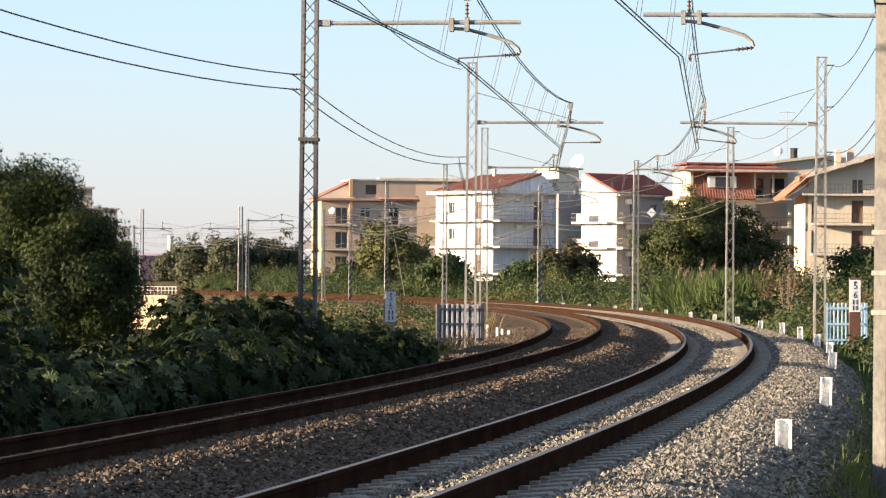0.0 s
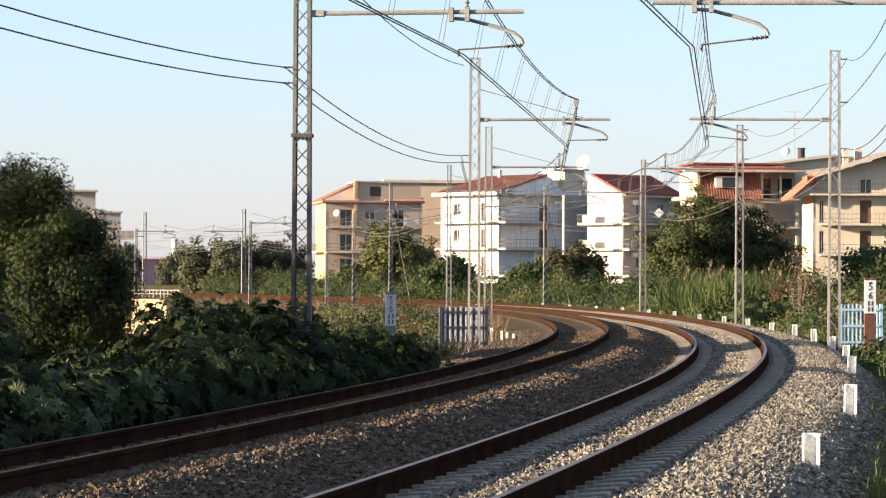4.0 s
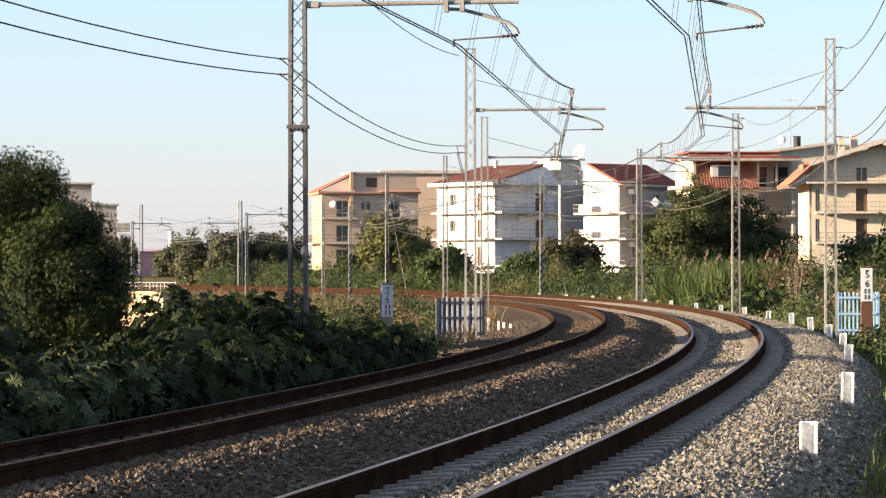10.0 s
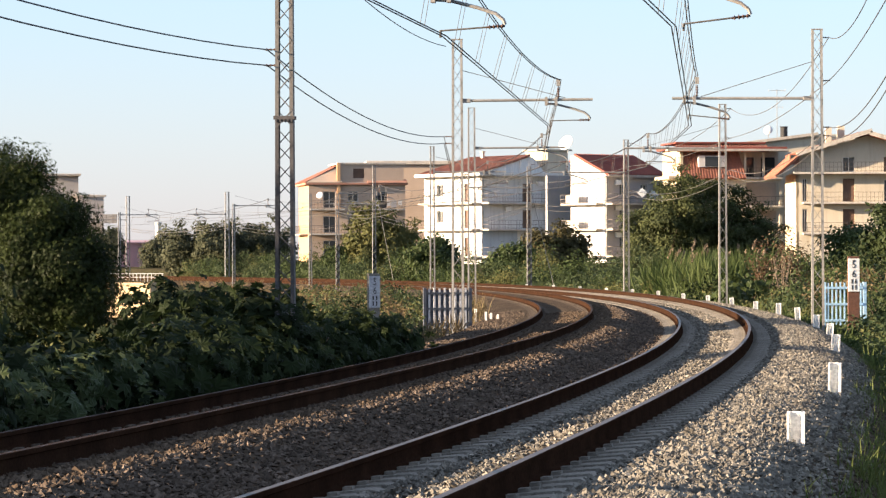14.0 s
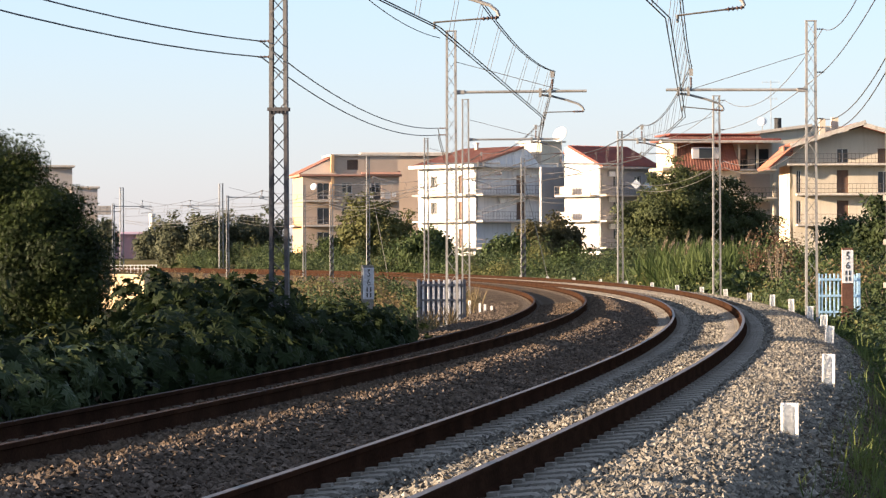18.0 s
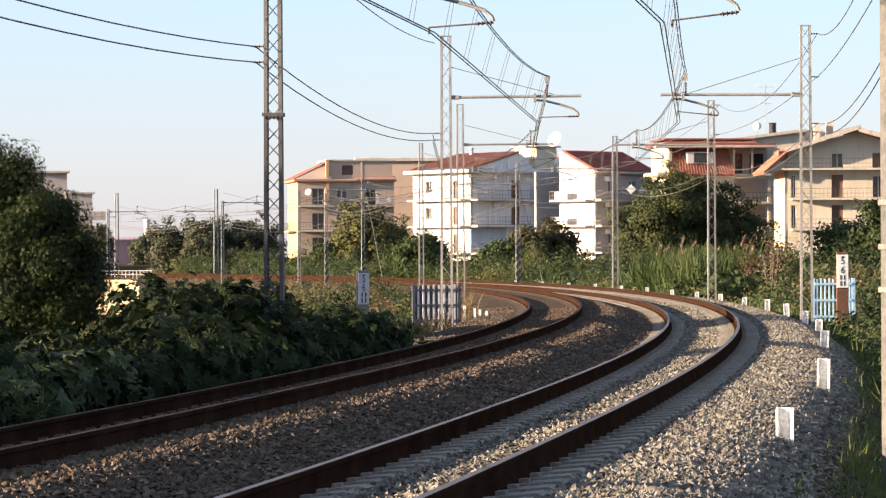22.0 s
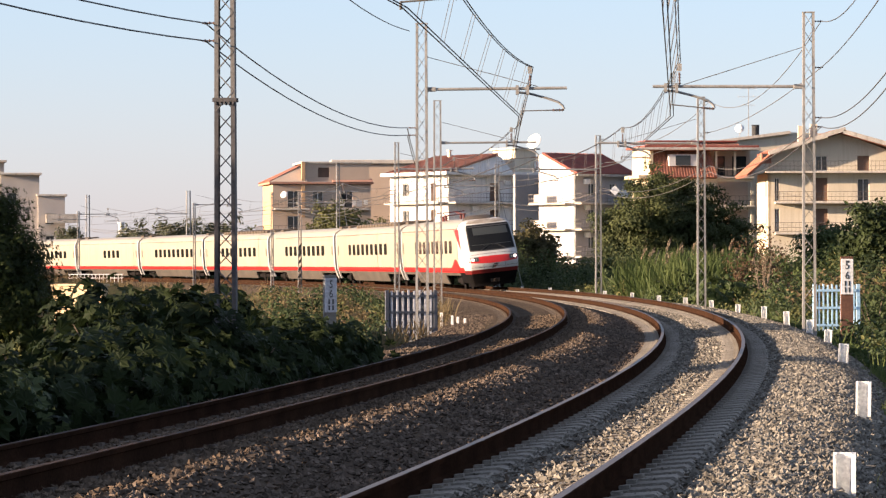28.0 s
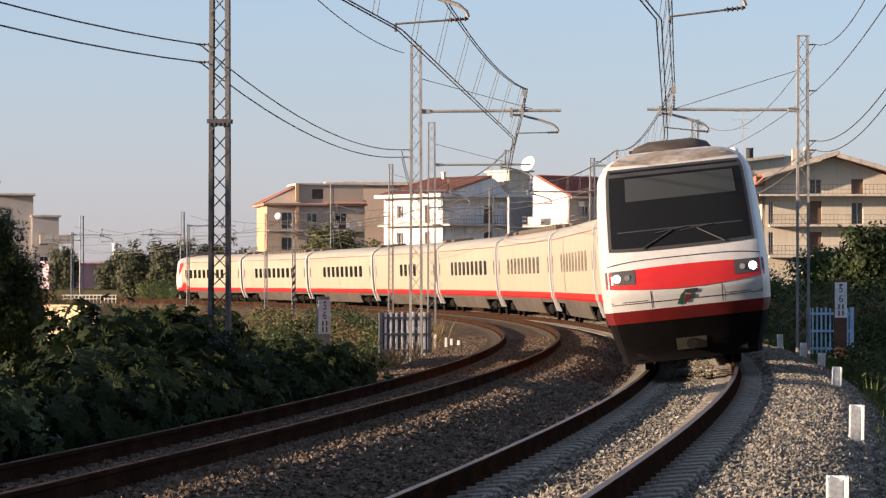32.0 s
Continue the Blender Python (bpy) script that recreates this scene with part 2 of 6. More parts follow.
class Shape:
    """Collects boxes, tubes and sheets into one mesh."""

    def __init__(self):
        self.v, self.f, self.mi = [], [], []

    def add(self, verts, faces, mi=0):
        k = len(self.v)
        self.v += [tuple(p) for p in verts]
        self.f += [tuple(i + k for i in f) for f in faces]
        self.mi += [mi] * len(faces)
        return self

    def box(self, x0, x1, y0, y1, z0, z1, m=None, mi=0, bevel=0.0):
        if bevel:
            bm = bmesh.new()
            bmesh.ops.create_cube(bm, size=1, matrix=Matrix.Translation(((x0 + x1) / 2, (y0 + y1) / 2, (z0 + z1) / 2)) @ Matrix.Diagonal((x1 - x0, y1 - y0, z1 - z0, 1)))
            bmesh.ops.bevel(bm, geom=bm.edges[:], offset=bevel, segments=1, affect="EDGES")
            vs, fs = [v.co.copy() for v in bm.verts], [[v.index for v in f.verts] for f in bm.faces]
            bm.free()
        else:
            vs = [Vector((x, y, z)) for z in (z0, z1) for y in (y0, y1) for x in (x0, x1)]
            fs = [(0, 2, 3, 1), (4, 5, 7, 6), (0, 1, 5, 4), (2, 6, 7, 3), (0, 4, 6, 2), (1, 3, 7, 5)]
        if m is not None:
            vs = [m @ p for p in vs]
        return self.add(vs, fs, mi)

    def tube(self, pts, r, sides=6, mi=0, cap=True):
        pts = [Vector(p) for p in pts]
        rs = r if isinstance(r, (list, tuple)) else [r] * len(pts)
        rings, n = [], len(pts)
        up = Vector((0, 0, 1))
        for i, p in enumerate(pts):
            d = (pts[min(i + 1, n - 1)] - pts[max(i - 1, 0)]).normalized()
            a = d.cross(up)
            a = a.normalized() if a.length > 1e-3 else Vector((1, 0, 0))
            b = a.cross(d)
            rings += [p + (a * math.cos(2 * math.pi * j / sides) + b * math.sin(2 * math.pi * j / sides)) * rs[i] for j in range(sides)]
        fs = [(i * sides + j, i * sides + (j + 1) % sides, (i + 1) * sides + (j + 1) % sides, (i + 1) * sides + j) for i in range(n - 1) for j in range(sides)]
        if cap:
            fs += [tuple(range(sides))[::-1], tuple((n - 1) * sides + j for j in range(sides))]
        return self.add(rings, fs, mi)

    def bar(self, a, b, w, h, mi=0):
        """A straight bar with a w by h section from a to b."""
        a, b = Vector(a), Vector(b)
        d = b - a
        m = Matrix.Translation(a) @ d.to_track_quat("Y", "Z").to_matrix().to_4x4()
        return self.box(-w / 2, w / 2, 0, d.length, -h / 2, h / 2, m, mi)

    def prism(self, outline, y0, y1, m=None, mi=0):
        """Extrudes an (x, z) outline from y0 to y1."""
        n = len(outline)
        vs = [Vector((x, y0, z)) for x, z in outline] + [Vector((x, y1, z)) for x, z in outline]
        fs = [tuple(range(n)), tuple(range(2 * n - 1, n - 1, -1))] + [(i, i + n, (i + 1) % n + n, (i + 1) % n) for i in range(n)]
        if m is not None:
            vs = [m @ p for p in vs]
        return self.add(vs, fs, mi)

    def mesh(self, name, *materials, smooth=False):
        me = bpy.data.meshes.new(name)
        me.from_pydata(self.v, [], self.f)
        for m in materials:
            me.materials.append(m)
        if len(materials) > 1:
            me.polygons.foreach_set("material_index", self.mi)
        bm = bmesh.new()
        bm.from_mesh(me)
        bmesh.ops.recalc_face_normals(bm, faces=bm.faces[:])
        bm.to_mesh(me)
        bm.free()
        if smooth:
            me.shade_smooth()
            me.set_sharp_from_angle(angle=radians(40))
        return me


# ---------------------------------------------------------------- the line of the railway
# centre line of the outer track: bends to the left, radius about 600 m
STEP = 0.5
SS = np.arange(-60, 1250, STEP)
KAPPA = np.interp(SS, [-60, 0, 40, 80, 130, 190, 330, 420, 520], [0.0000, 0.00080, 0.00163, 0.00164, 0.00168, 0.00167, 0.00103, 0.0004, 0.0])
HEAD = np.cumsum(KAPPA) * STEP
I0 = int(60 / STEP)
HEAD = HEAD - HEAD[I0] - 0.16308
LX = np.cumsum(-np.sin(HEAD)) * STEP
LY = np.cumsum(np.cos(HEAD)) * STEP
LX, LY = LX - LX[I0] - 1.27, LY - LY[I0] + 15.67
GAUGE, CANT, SPACING, RAIL_H = 0.75, 0.118, 3.753, 0.172


def line(s, o=0.0, z=0.0):
    """The point at s metres along the line, o metres outwards (to the right) of the outer track's centre."""
    x, y, h = np.interp(s, SS, LX), np.interp(s, SS, LY), np.interp(s, SS, HEAD)
    return Vector((x + o * math.cos(h), y + o * math.sin(h), z))


def along(s):
    return float(np.interp(s, SS, HEAD))


def line_pose(s, o=0.0, z=0.0, turn=0.0):
    """x outwards, y along the line away from the camera."""
    p = line(s, o, z)
    return pose(p.x, p.y, p.z, 0, 0, math.degrees(along(s)) + turn)


def sweep(profile, s0, s1, step, closed=False, o0=0.0):
    """Sweeps an (o, z) profile along the line: verts and faces."""
    ss = np.arange(s0, s1 + step / 2, step)
    x, y, h = np.interp(ss, SS, LX), np.interp(ss, SS, LY), np.interp(ss, SS, HEAD)
    pr = np.array(profile)
    o, z = pr[:, 0] + o0, pr[:, 1]
    vx = x[:, None] + o[None] * np.cos(h)[:, None]
    vy = y[:, None] + o[None] * np.sin(h)[:, None]
    v = np.stack([vx, vy, np.broadcast_to(z, vx.shape)], -1).reshape(-1, 3)
    k, n = len(pr), len(ss)
    m = k if closed else k - 1
    f = [(i * k + j, i * k + (j + 1) % k, (i + 1) * k + (j + 1) % k, (i + 1) * k + j) for i in range(n - 1) for j in range(m)]
    return v, f


# cross-section of the ballast bed, outwards
BED = [(-9.5, -1.5), (-7.6, -0.85), (-6.2, -0.30), (-5.6, -0.24), (-5.05, -0.215), (-2.4, -0.01), (-2.2, -0.03), (-1.5, -0.21), (-1.2, -0.235), (1.15, -0.055), (1.32, -0.02), (1.8, -0.03), (2.15, -0.08), (2.5, -0.17), (3.1, -0.55), (3.8, -0.95), (4.8, -1.5)]
BED_O, BED_Z = [a for a, _ in BED], [b for _, b in BED]


def bed_z(o):
    return float(np.interp(o, BED_O, BED_Z))


# ---------------------------------------------------------------- ground


def ground_z(x, y):
    s = y - 15
    o = x - np.interp(s, SS, LX)
    near = -0.95 + 0.1 * np.sin(x * 0.31 + 1) * np.sin(y * 0.23)
    far = np.clip((y - 200) / 150, 0, 1) * 1.6
    side = np.clip((np.abs(o + 2) - 20) / 60, 0, 1) * 0.8
    return near + np.where(np.abs(o + 2) > 9, far, far * 0.3) + side


def build_ground():
    xs = np.concatenate([np.linspace(-2500, -140, 14), np.arange(-130, 131, 2.0), np.linspace(140, 2500, 14)])
    ys = np.concatenate([np.linspace(-400, -60, 6), np.arange(-50, 480, 3.0), np.linspace(500, 4200, 16)])
    gx, gy = np.meshgrid(xs, ys)
    gz = ground_z(gx, gy)
    v = np.stack([gx, gy, gz], -1).reshape(-1, 3)
    w = len(xs)
    f = [(r * w + c, r * w + c + 1, (r + 1) * w + c + 1, (r + 1) * w + c) for r in range(len(ys) - 1) for c in range(w - 1)]
    g = new("ground", mesh_from("ground", v, f, M_soil, True))
    tagged(g, "dry earth ground with sparse grass beside the line", "ground", kind="structure")
    v, f = sweep(BED, -50, 700, 1.0)
    b = new("ballast_bed", mesh_from("ballast_bed", v, f, M_ballast, True))
    tagged(b, "bed of grey-brown crushed stone under both tracks", "ballast", kind="structure")


build_ground()

# ---------------------------------------------------------------- tracks
RAIL = [(-0.075, -0.172), (-0.075, -0.160), (-0.012, -0.140), (-0.009, -0.048), (-0.036, -0.036), (-0.036, -0.006), (-0.028, 0.0), (0.028, 0.0), (0.036, -0.006), (0.036, -0.036), (0.009, -0.048), (0.012, -0.140), (0.075, -0.160), (0.075, -0.172)]


def build_track(center, label, M_sl):
    t = thing("railway_track", label, "railway track", kind="structure")
    for side, lift in ((-1, 0.0), (1, CANT)):
        prof = [(o, z + lift) for o, z in RAIL]
        for s0, s1, st in ((-50, 330, 1.0), (330, 1240, 10.0)):
            v, f = sweep(prof, s0, s1, st, True, center + side * GAUGE)
            me = mesh_from("rail", v, f, M_rail)
            me.materials.append(M_railhead if center == 0 else M_railhead_dull)
            idx = np.zeros(len(f), dtype=np.int32)
            idx.reshape(-1, len(prof))[:, 6] = 1
            me.polygons.foreach_set("material_index", idx)
            part("rail", me, t, "rusty steel rail with a polished head")
    tilt = math.degrees(math.atan2(CANT, 2 * GAUGE))
    sl = Shape()
    out = [(-1.15, -0.22), (-1.15, -0.02), (-1.12, 0.0), (-0.45, 0.0), (-0.35, -0.03), (0.35, -0.03), (0.45, 0.0), (1.12, 0.0), (1.15, -0.02), (1.15, -0.22)]
    sl.prism(out, -0.15, 0.15)
    for c in (-GAUGE, GAUGE):
        for d in (-0.12, 0.12):
            sl.box(c + d - 0.035, c + d + 0.035, -0.06, 0.06, 0.0, 0.026)
    me = sl.mesh("sleeper", M_sl)
    far = Shape()
    zc = CANT / 2 - RAIL_H
    for k in range(-30, 520):
        s = k * 0.6
        m = line_pose(s, center, zc) @ pose(0, 0, 0, 0, -tilt, 0)
        if 6 <= s <= 130:
            part("sleeper", me, t, at=m)
        elif s > 130 and s < 260 or s < 6:
            far.add([m @ v.co for v in me.vertices], [tuple(p.vertices) for p in me.polygons])
    tagged(part("sleepers", far.mesh("sleepers", M_sl), t), kind="stuff")
    return t


build_track(0.0, "outer railway track with rusty rails on concrete sleepers", M_sleeper)
build_track(-SPACING, "inner railway track with rusty rails on dirty concrete sleepers", M_sleeper_dark)

# ---------------------------------------------------------------- overhead line
M_white = surface("white_enamel", (0.78, 0.78, 0.75), (0.70, 0.69, 0.66), 0.6, 2.0, 20.0, 0.1)
M_rubber = plain("black_rubber", (0.02, 0.02, 0.02), 0.7)
M_black = plain("black_paint", (0.02, 0.02, 0.02), 0.5)


def lattice_mast(s, o, height, width, base_z=-0.6, label="tall grey steel lattice mast beside the railway", splice=None, stripes=False, stay=False):
    """Two channel chords joined by crossed lacing bars on both faces."""
    t = thing("catenary_mast", label, "mast", line_pose(s, o, base_z), group="masts along the railway")
    h = height - base_z
    w0, w1, d = width * 1.12, width * 0.94, width * 0.55

    def half(z):
        return (w0 + (w1 - w0) * z / h) / 2
    for side in (-1, 1):
        prof = [(0, -d / 2), (0, d / 2), (-0.06, d / 2), (-0.06, d / 2 - 0.012), (-0.012, d / 2 - 0.012), (-0.012, -d / 2 + 0.012), (-0.06, -d / 2 + 0.012), (-0.06, -d / 2)]
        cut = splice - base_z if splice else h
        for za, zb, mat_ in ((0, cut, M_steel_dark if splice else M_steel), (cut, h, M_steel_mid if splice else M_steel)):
            if zb - za < 0.1:
                continue
            c = Shape()
            vs = [(side * (half(z) + x), y, z) for z in (za, zb) for x, y in prof]
            c.add(vs, [tuple(range(8)), tuple(range(15, 7, -1))] + [(k, (k + 1) % 8, (k + 1) % 8 + 8, k + 8) for k in range(8)])
            part("chord", c.mesh("chord", mat_), t, "darker lower section below the splice" if splice and za == 0 else "")
    pitch = width * (0.95 if splice else 1.25)
    n = int(h / pitch)
    lace = Shape()
    for k in range(n):
        z0, z1 = k * h / n, (k + 1) * h / n
        for y in (-d / 2 + 0.016, d / 2 - 0.016):
            a, b = half(z0) - 0.02, half(z1) - 0.02
            flip = 1 if (k + (y > 0)) % 2 else -1
            ends = (-flip * a, y, z0), (flip * b, y, z1)
            if s < 160:
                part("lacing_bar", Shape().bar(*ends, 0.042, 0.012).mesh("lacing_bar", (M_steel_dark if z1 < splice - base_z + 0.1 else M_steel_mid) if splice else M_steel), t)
            else:
                lace.bar(*ends, 0.035, 0.012)
    if lace.v:
        tagged(part("lacing", lace.mesh("lacing", M_steel), t), kind="stuff")
    top = Shape().box(-half(h) - 0.01, half(h) + 0.01, -d / 2 - 0.01, d / 2 + 0.01, h, h + 0.025)
    part("cap", top.mesh("cap", M_steel), t)
    foot = Shape().box(-0.35, 0.35, -0.3, 0.3, -0.5, 0.12, bevel=0.03)
    part("footing", foot.mesh("footing", M_concrete), t)
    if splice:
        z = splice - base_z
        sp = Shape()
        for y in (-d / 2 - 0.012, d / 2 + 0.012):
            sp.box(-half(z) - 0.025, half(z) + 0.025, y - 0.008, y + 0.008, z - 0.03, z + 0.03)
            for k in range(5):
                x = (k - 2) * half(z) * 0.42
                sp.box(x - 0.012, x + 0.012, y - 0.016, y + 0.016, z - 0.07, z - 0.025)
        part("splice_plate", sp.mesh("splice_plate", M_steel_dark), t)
    if stripes:
        st = Shape()
        for k in range(6):
            z = 0.5 + k * 0.45
            st.add([(-half(z), -d / 2 - 0.006, z), (half(z), -d / 2 - 0.006, z + 0.3), (half(z), -d / 2 - 0.006, z + 0.52), (-half(z), -d / 2 - 0.006, z + 0.22), (-half(z), -d / 2 - 0.016, z), (half(z), -d / 2 - 0.016, z + 0.3), (half(z), -d / 2 - 0.016, z + 0.52), (-half(z), -d / 2 - 0.016, z + 0.22)],
                   [(4, 5, 6, 7), (0, 1, 5, 4), (1, 2, 6, 5), (2, 3, 7, 6), (3, 0, 4, 7)])
        part("warning_stripes", st.mesh("warning_stripes", M_black), t, "black diagonal warning stripes")
    if stay:
        part("stay_wire", Shape().tube([(0.1, 0, h * 0.82), (1.6, 0.3, 0.2)], 0.02, 5).mesh("stay_wire", M_steel), t)
    return t


def insulator_mesh(length, r, sheds):
    sh = Shape()
    sh.tube([(0, 0, 0), (0, 0, length)], r * 0.45, 8)
    for k in range(sheds):
        z = length * (k + 0.7) / (sheds + 0.4)
        sh.tube([(0, 0, z - 0.018), (0, 0, z), (0, 0, z + 0.012)], [r * 0.5, r, r * 0.45], 8)
    return sh.mesh("insulator", M_insulator)


INS = insulator_mesh(0.3, 0.042, 4)
INS_SMALL = insulator_mesh(0.22, 0.026, 3)
CONTACT_Z, MESS_Z, ARM_Z = 5.10, 6.30, 5.78


def cantilever(mast, s, o_mast, o_track, base_z, reach):
    """The level arm over the track with its registration pipe, steady arm and insulators."""
    sgn = 1 if o_track > o_mast else -1
    z = ARM_Z - base_z - ARM_DROP.get(s, 0.0)
    arm = part("arm", Shape().tube([(sgn * 0.12, 0, z), (sgn * reach, 0, z + 0.02)], 0.037, 8).mesh("arm", M_steel, smooth=True), mast, "long level steel tube")
    br = Shape().box(min(sgn * 0.08, sgn * 0.36), max(sgn * 0.08, sgn * 0.36), -0.05, 0.05, z - 0.055, z + 0.055, bevel=0.012)
    part("bracket", br.mesh("bracket", M_steel), arm)
    c = o_track - o_mast + (STAGGER.get(s, 0.0) * 0.7 if sgn < 0 else 0.0)
    shift = {72.4: -0.17, 38.3: 0.07, 75.5: -0.16, 39.3: -0.1}.get(s, 0.0)
    x0, x1 = c - 0.25 + shift, c + 0.95 + shift
    pipe = [(x0, 0.07, z - 0.08), (x0 + 0.3, 0.07, z - 0.1), (x1 - 0.45, 0.07, z - 0.22), (x1 - 0.15, 0.07, z - 0.32), (x1 - 0.03, 0.07, z - 0.42), (x1, 0.07, z - 0.5)]
    part("registration_pipe", Shape().tube(pipe, 0.03, 8).mesh("registration_pipe", M_steel, smooth=True), arm)
    for x in (x0 + 0.04, x0 + 0.3):
        part("clamp", Shape().box(x - 0.035, x + 0.035, -0.07, 0.11, z - 0.14, z + 0.09).mesh("clamp", M_steel), arm)
    zc = CONTACT_Z - base_z
    d = Vector((x0 + 0.15 - x1, 0, zc + 0.09 - (z - 0.52)))
    m = Matrix.Translation((x1, 0.07, z - 0.52)) @ d.to_track_quat("Z", "Y").to_matrix().to_4x4()
    part("insulator", INS, arm, at=m)
    st = Shape().tube([Vector((x1, 0.07, z - 0.52)) + d * 0.28, (x0 + 0.15, 0.07, zc + 0.09)], 0.016, 6).tube([(x0 + 0.15, 0.07, zc + 0.1), (x0 + 0.15, 0.07, zc - 0.02)], 0.02, 6)
    part("steady_arm", st.mesh("steady_arm", M_wire), arm)
    part("post_insulator", INS, arm, at=pose(c - 0.05, 0, z + 0.05))
    if s > 60:
        part("arm_stay", Shape().tube([(sgn * 0.12, 0, z + 0.76 + ARM_DROP.get(s, 0.0)), (sgn * reach * 0.8, 0, z + 0.06)], 0.009, 5).mesh("arm_stay", M_wire), arm)
    part("messenger_clamp", Shape().box(c - 0.1, c, -0.04, 0.04, z + 0.38, z + 0.56).mesh("messenger_clamp", M_steel), arm)
    return arm


def side_insulators(mast, base_z, zs, sgn):
    for z in zs:
        part("side_insulator", INS_SMALL, mast, at=pose(sgn * 0.12, 0, z - base_z) @ pose(0, 0, 0, 0, sgn * 90, 0))


# place along the line, height, width, base, options
LEFT = [(3.0, 7.4, 0.30), (39.3, 7.6, 0.29), (75.5, 7.35, 0.30), (115.8, 7.3, 0.30), (151.6, 7.0, 0.24), (204, 5.8, 0.22), (217, 6.0, 0.2), (252, 5.9, 0.22), (303, 6.0, 0.24)]
RIGHT = [(38.3, 8.0, 0.30), (72.4, 7.35, 0.30), (113.3, 7.3, 0.30), (150.8, 7.3, 0.28), (187.0, 7.0, 0.26), (244, 8.7, 0.26), (300, 7.8, 0.40), (340, 8.2, 0.40)]
O_LEFT, O_RIGHT = -6.54, 2.82
STAGGER = {39.3: -0.10, 75.5: -0.20, 38.3: -0.11, 72.4: -0.27, 113.3: 0.1, 115.8: 0.1}
ARM_DROP = {72.4: 0.18, 113.3: 0.12, 75.5: 0.05, 38.3: -0.05, 150.8: 0.05}
SUPPORTS_L = [3.0, 39.3, 75.5, 115.8, 151.6, 204, 252, 303]
SUPPORTS_R = [-2.0, 38.3, 72.4, 113.3, 150.8, 187.0, 244, 300, 340]


def build_masts():
    for s, h, w in LEFT:
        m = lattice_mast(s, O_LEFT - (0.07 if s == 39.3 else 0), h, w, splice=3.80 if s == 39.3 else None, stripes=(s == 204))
        if s in SUPPORTS_L:
            cantilever(m, s, O_LEFT, -SPACING - 0.05, -0.6, 3.6)
        if s < 200:
            side_insulators(m, -0.6, (4.91, 4.655) if s < 50 else (4.78, 4.60), -1)
    for s, h, w in RIGHT:
        o = O_RIGHT if s > 60 else 3.55
        m = lattice_mast(s, o, h, w, stripes=s in (187.0, 244), stay=s in (187.0, 244))
        cantilever(m, s, o, 0.0, -0.6, 3.7 + (o - O_RIGHT))
        if s < 200:
            side_insulators(m, -0.6, (7.15, 6.05, 4.86, 4.64), 1)
        if s == 150.8:
            board = part("sign_board", Shape().prism([(0.0, -0.24), (0.24, 0.0), (0.0, 0.24), (-0.24, 0.0)], -0.012, 0.012).mesh("sign_board", M_white), m, "white diamond-shaped signal board", at=pose(0.77, -0.1, 5.35))
            part("holder", Shape().tube([(-0.7, 0.06, 0), (0, 0.03, 0)], 0.018, 6).mesh("holder", M_steel), board)


def sag_points(a, b, sag, n=14):
    return [a.lerp(b, k / n) - Vector((0, 0, 4 * sag * (k / n) * (1 - k / n))) for k in range(n + 1)]


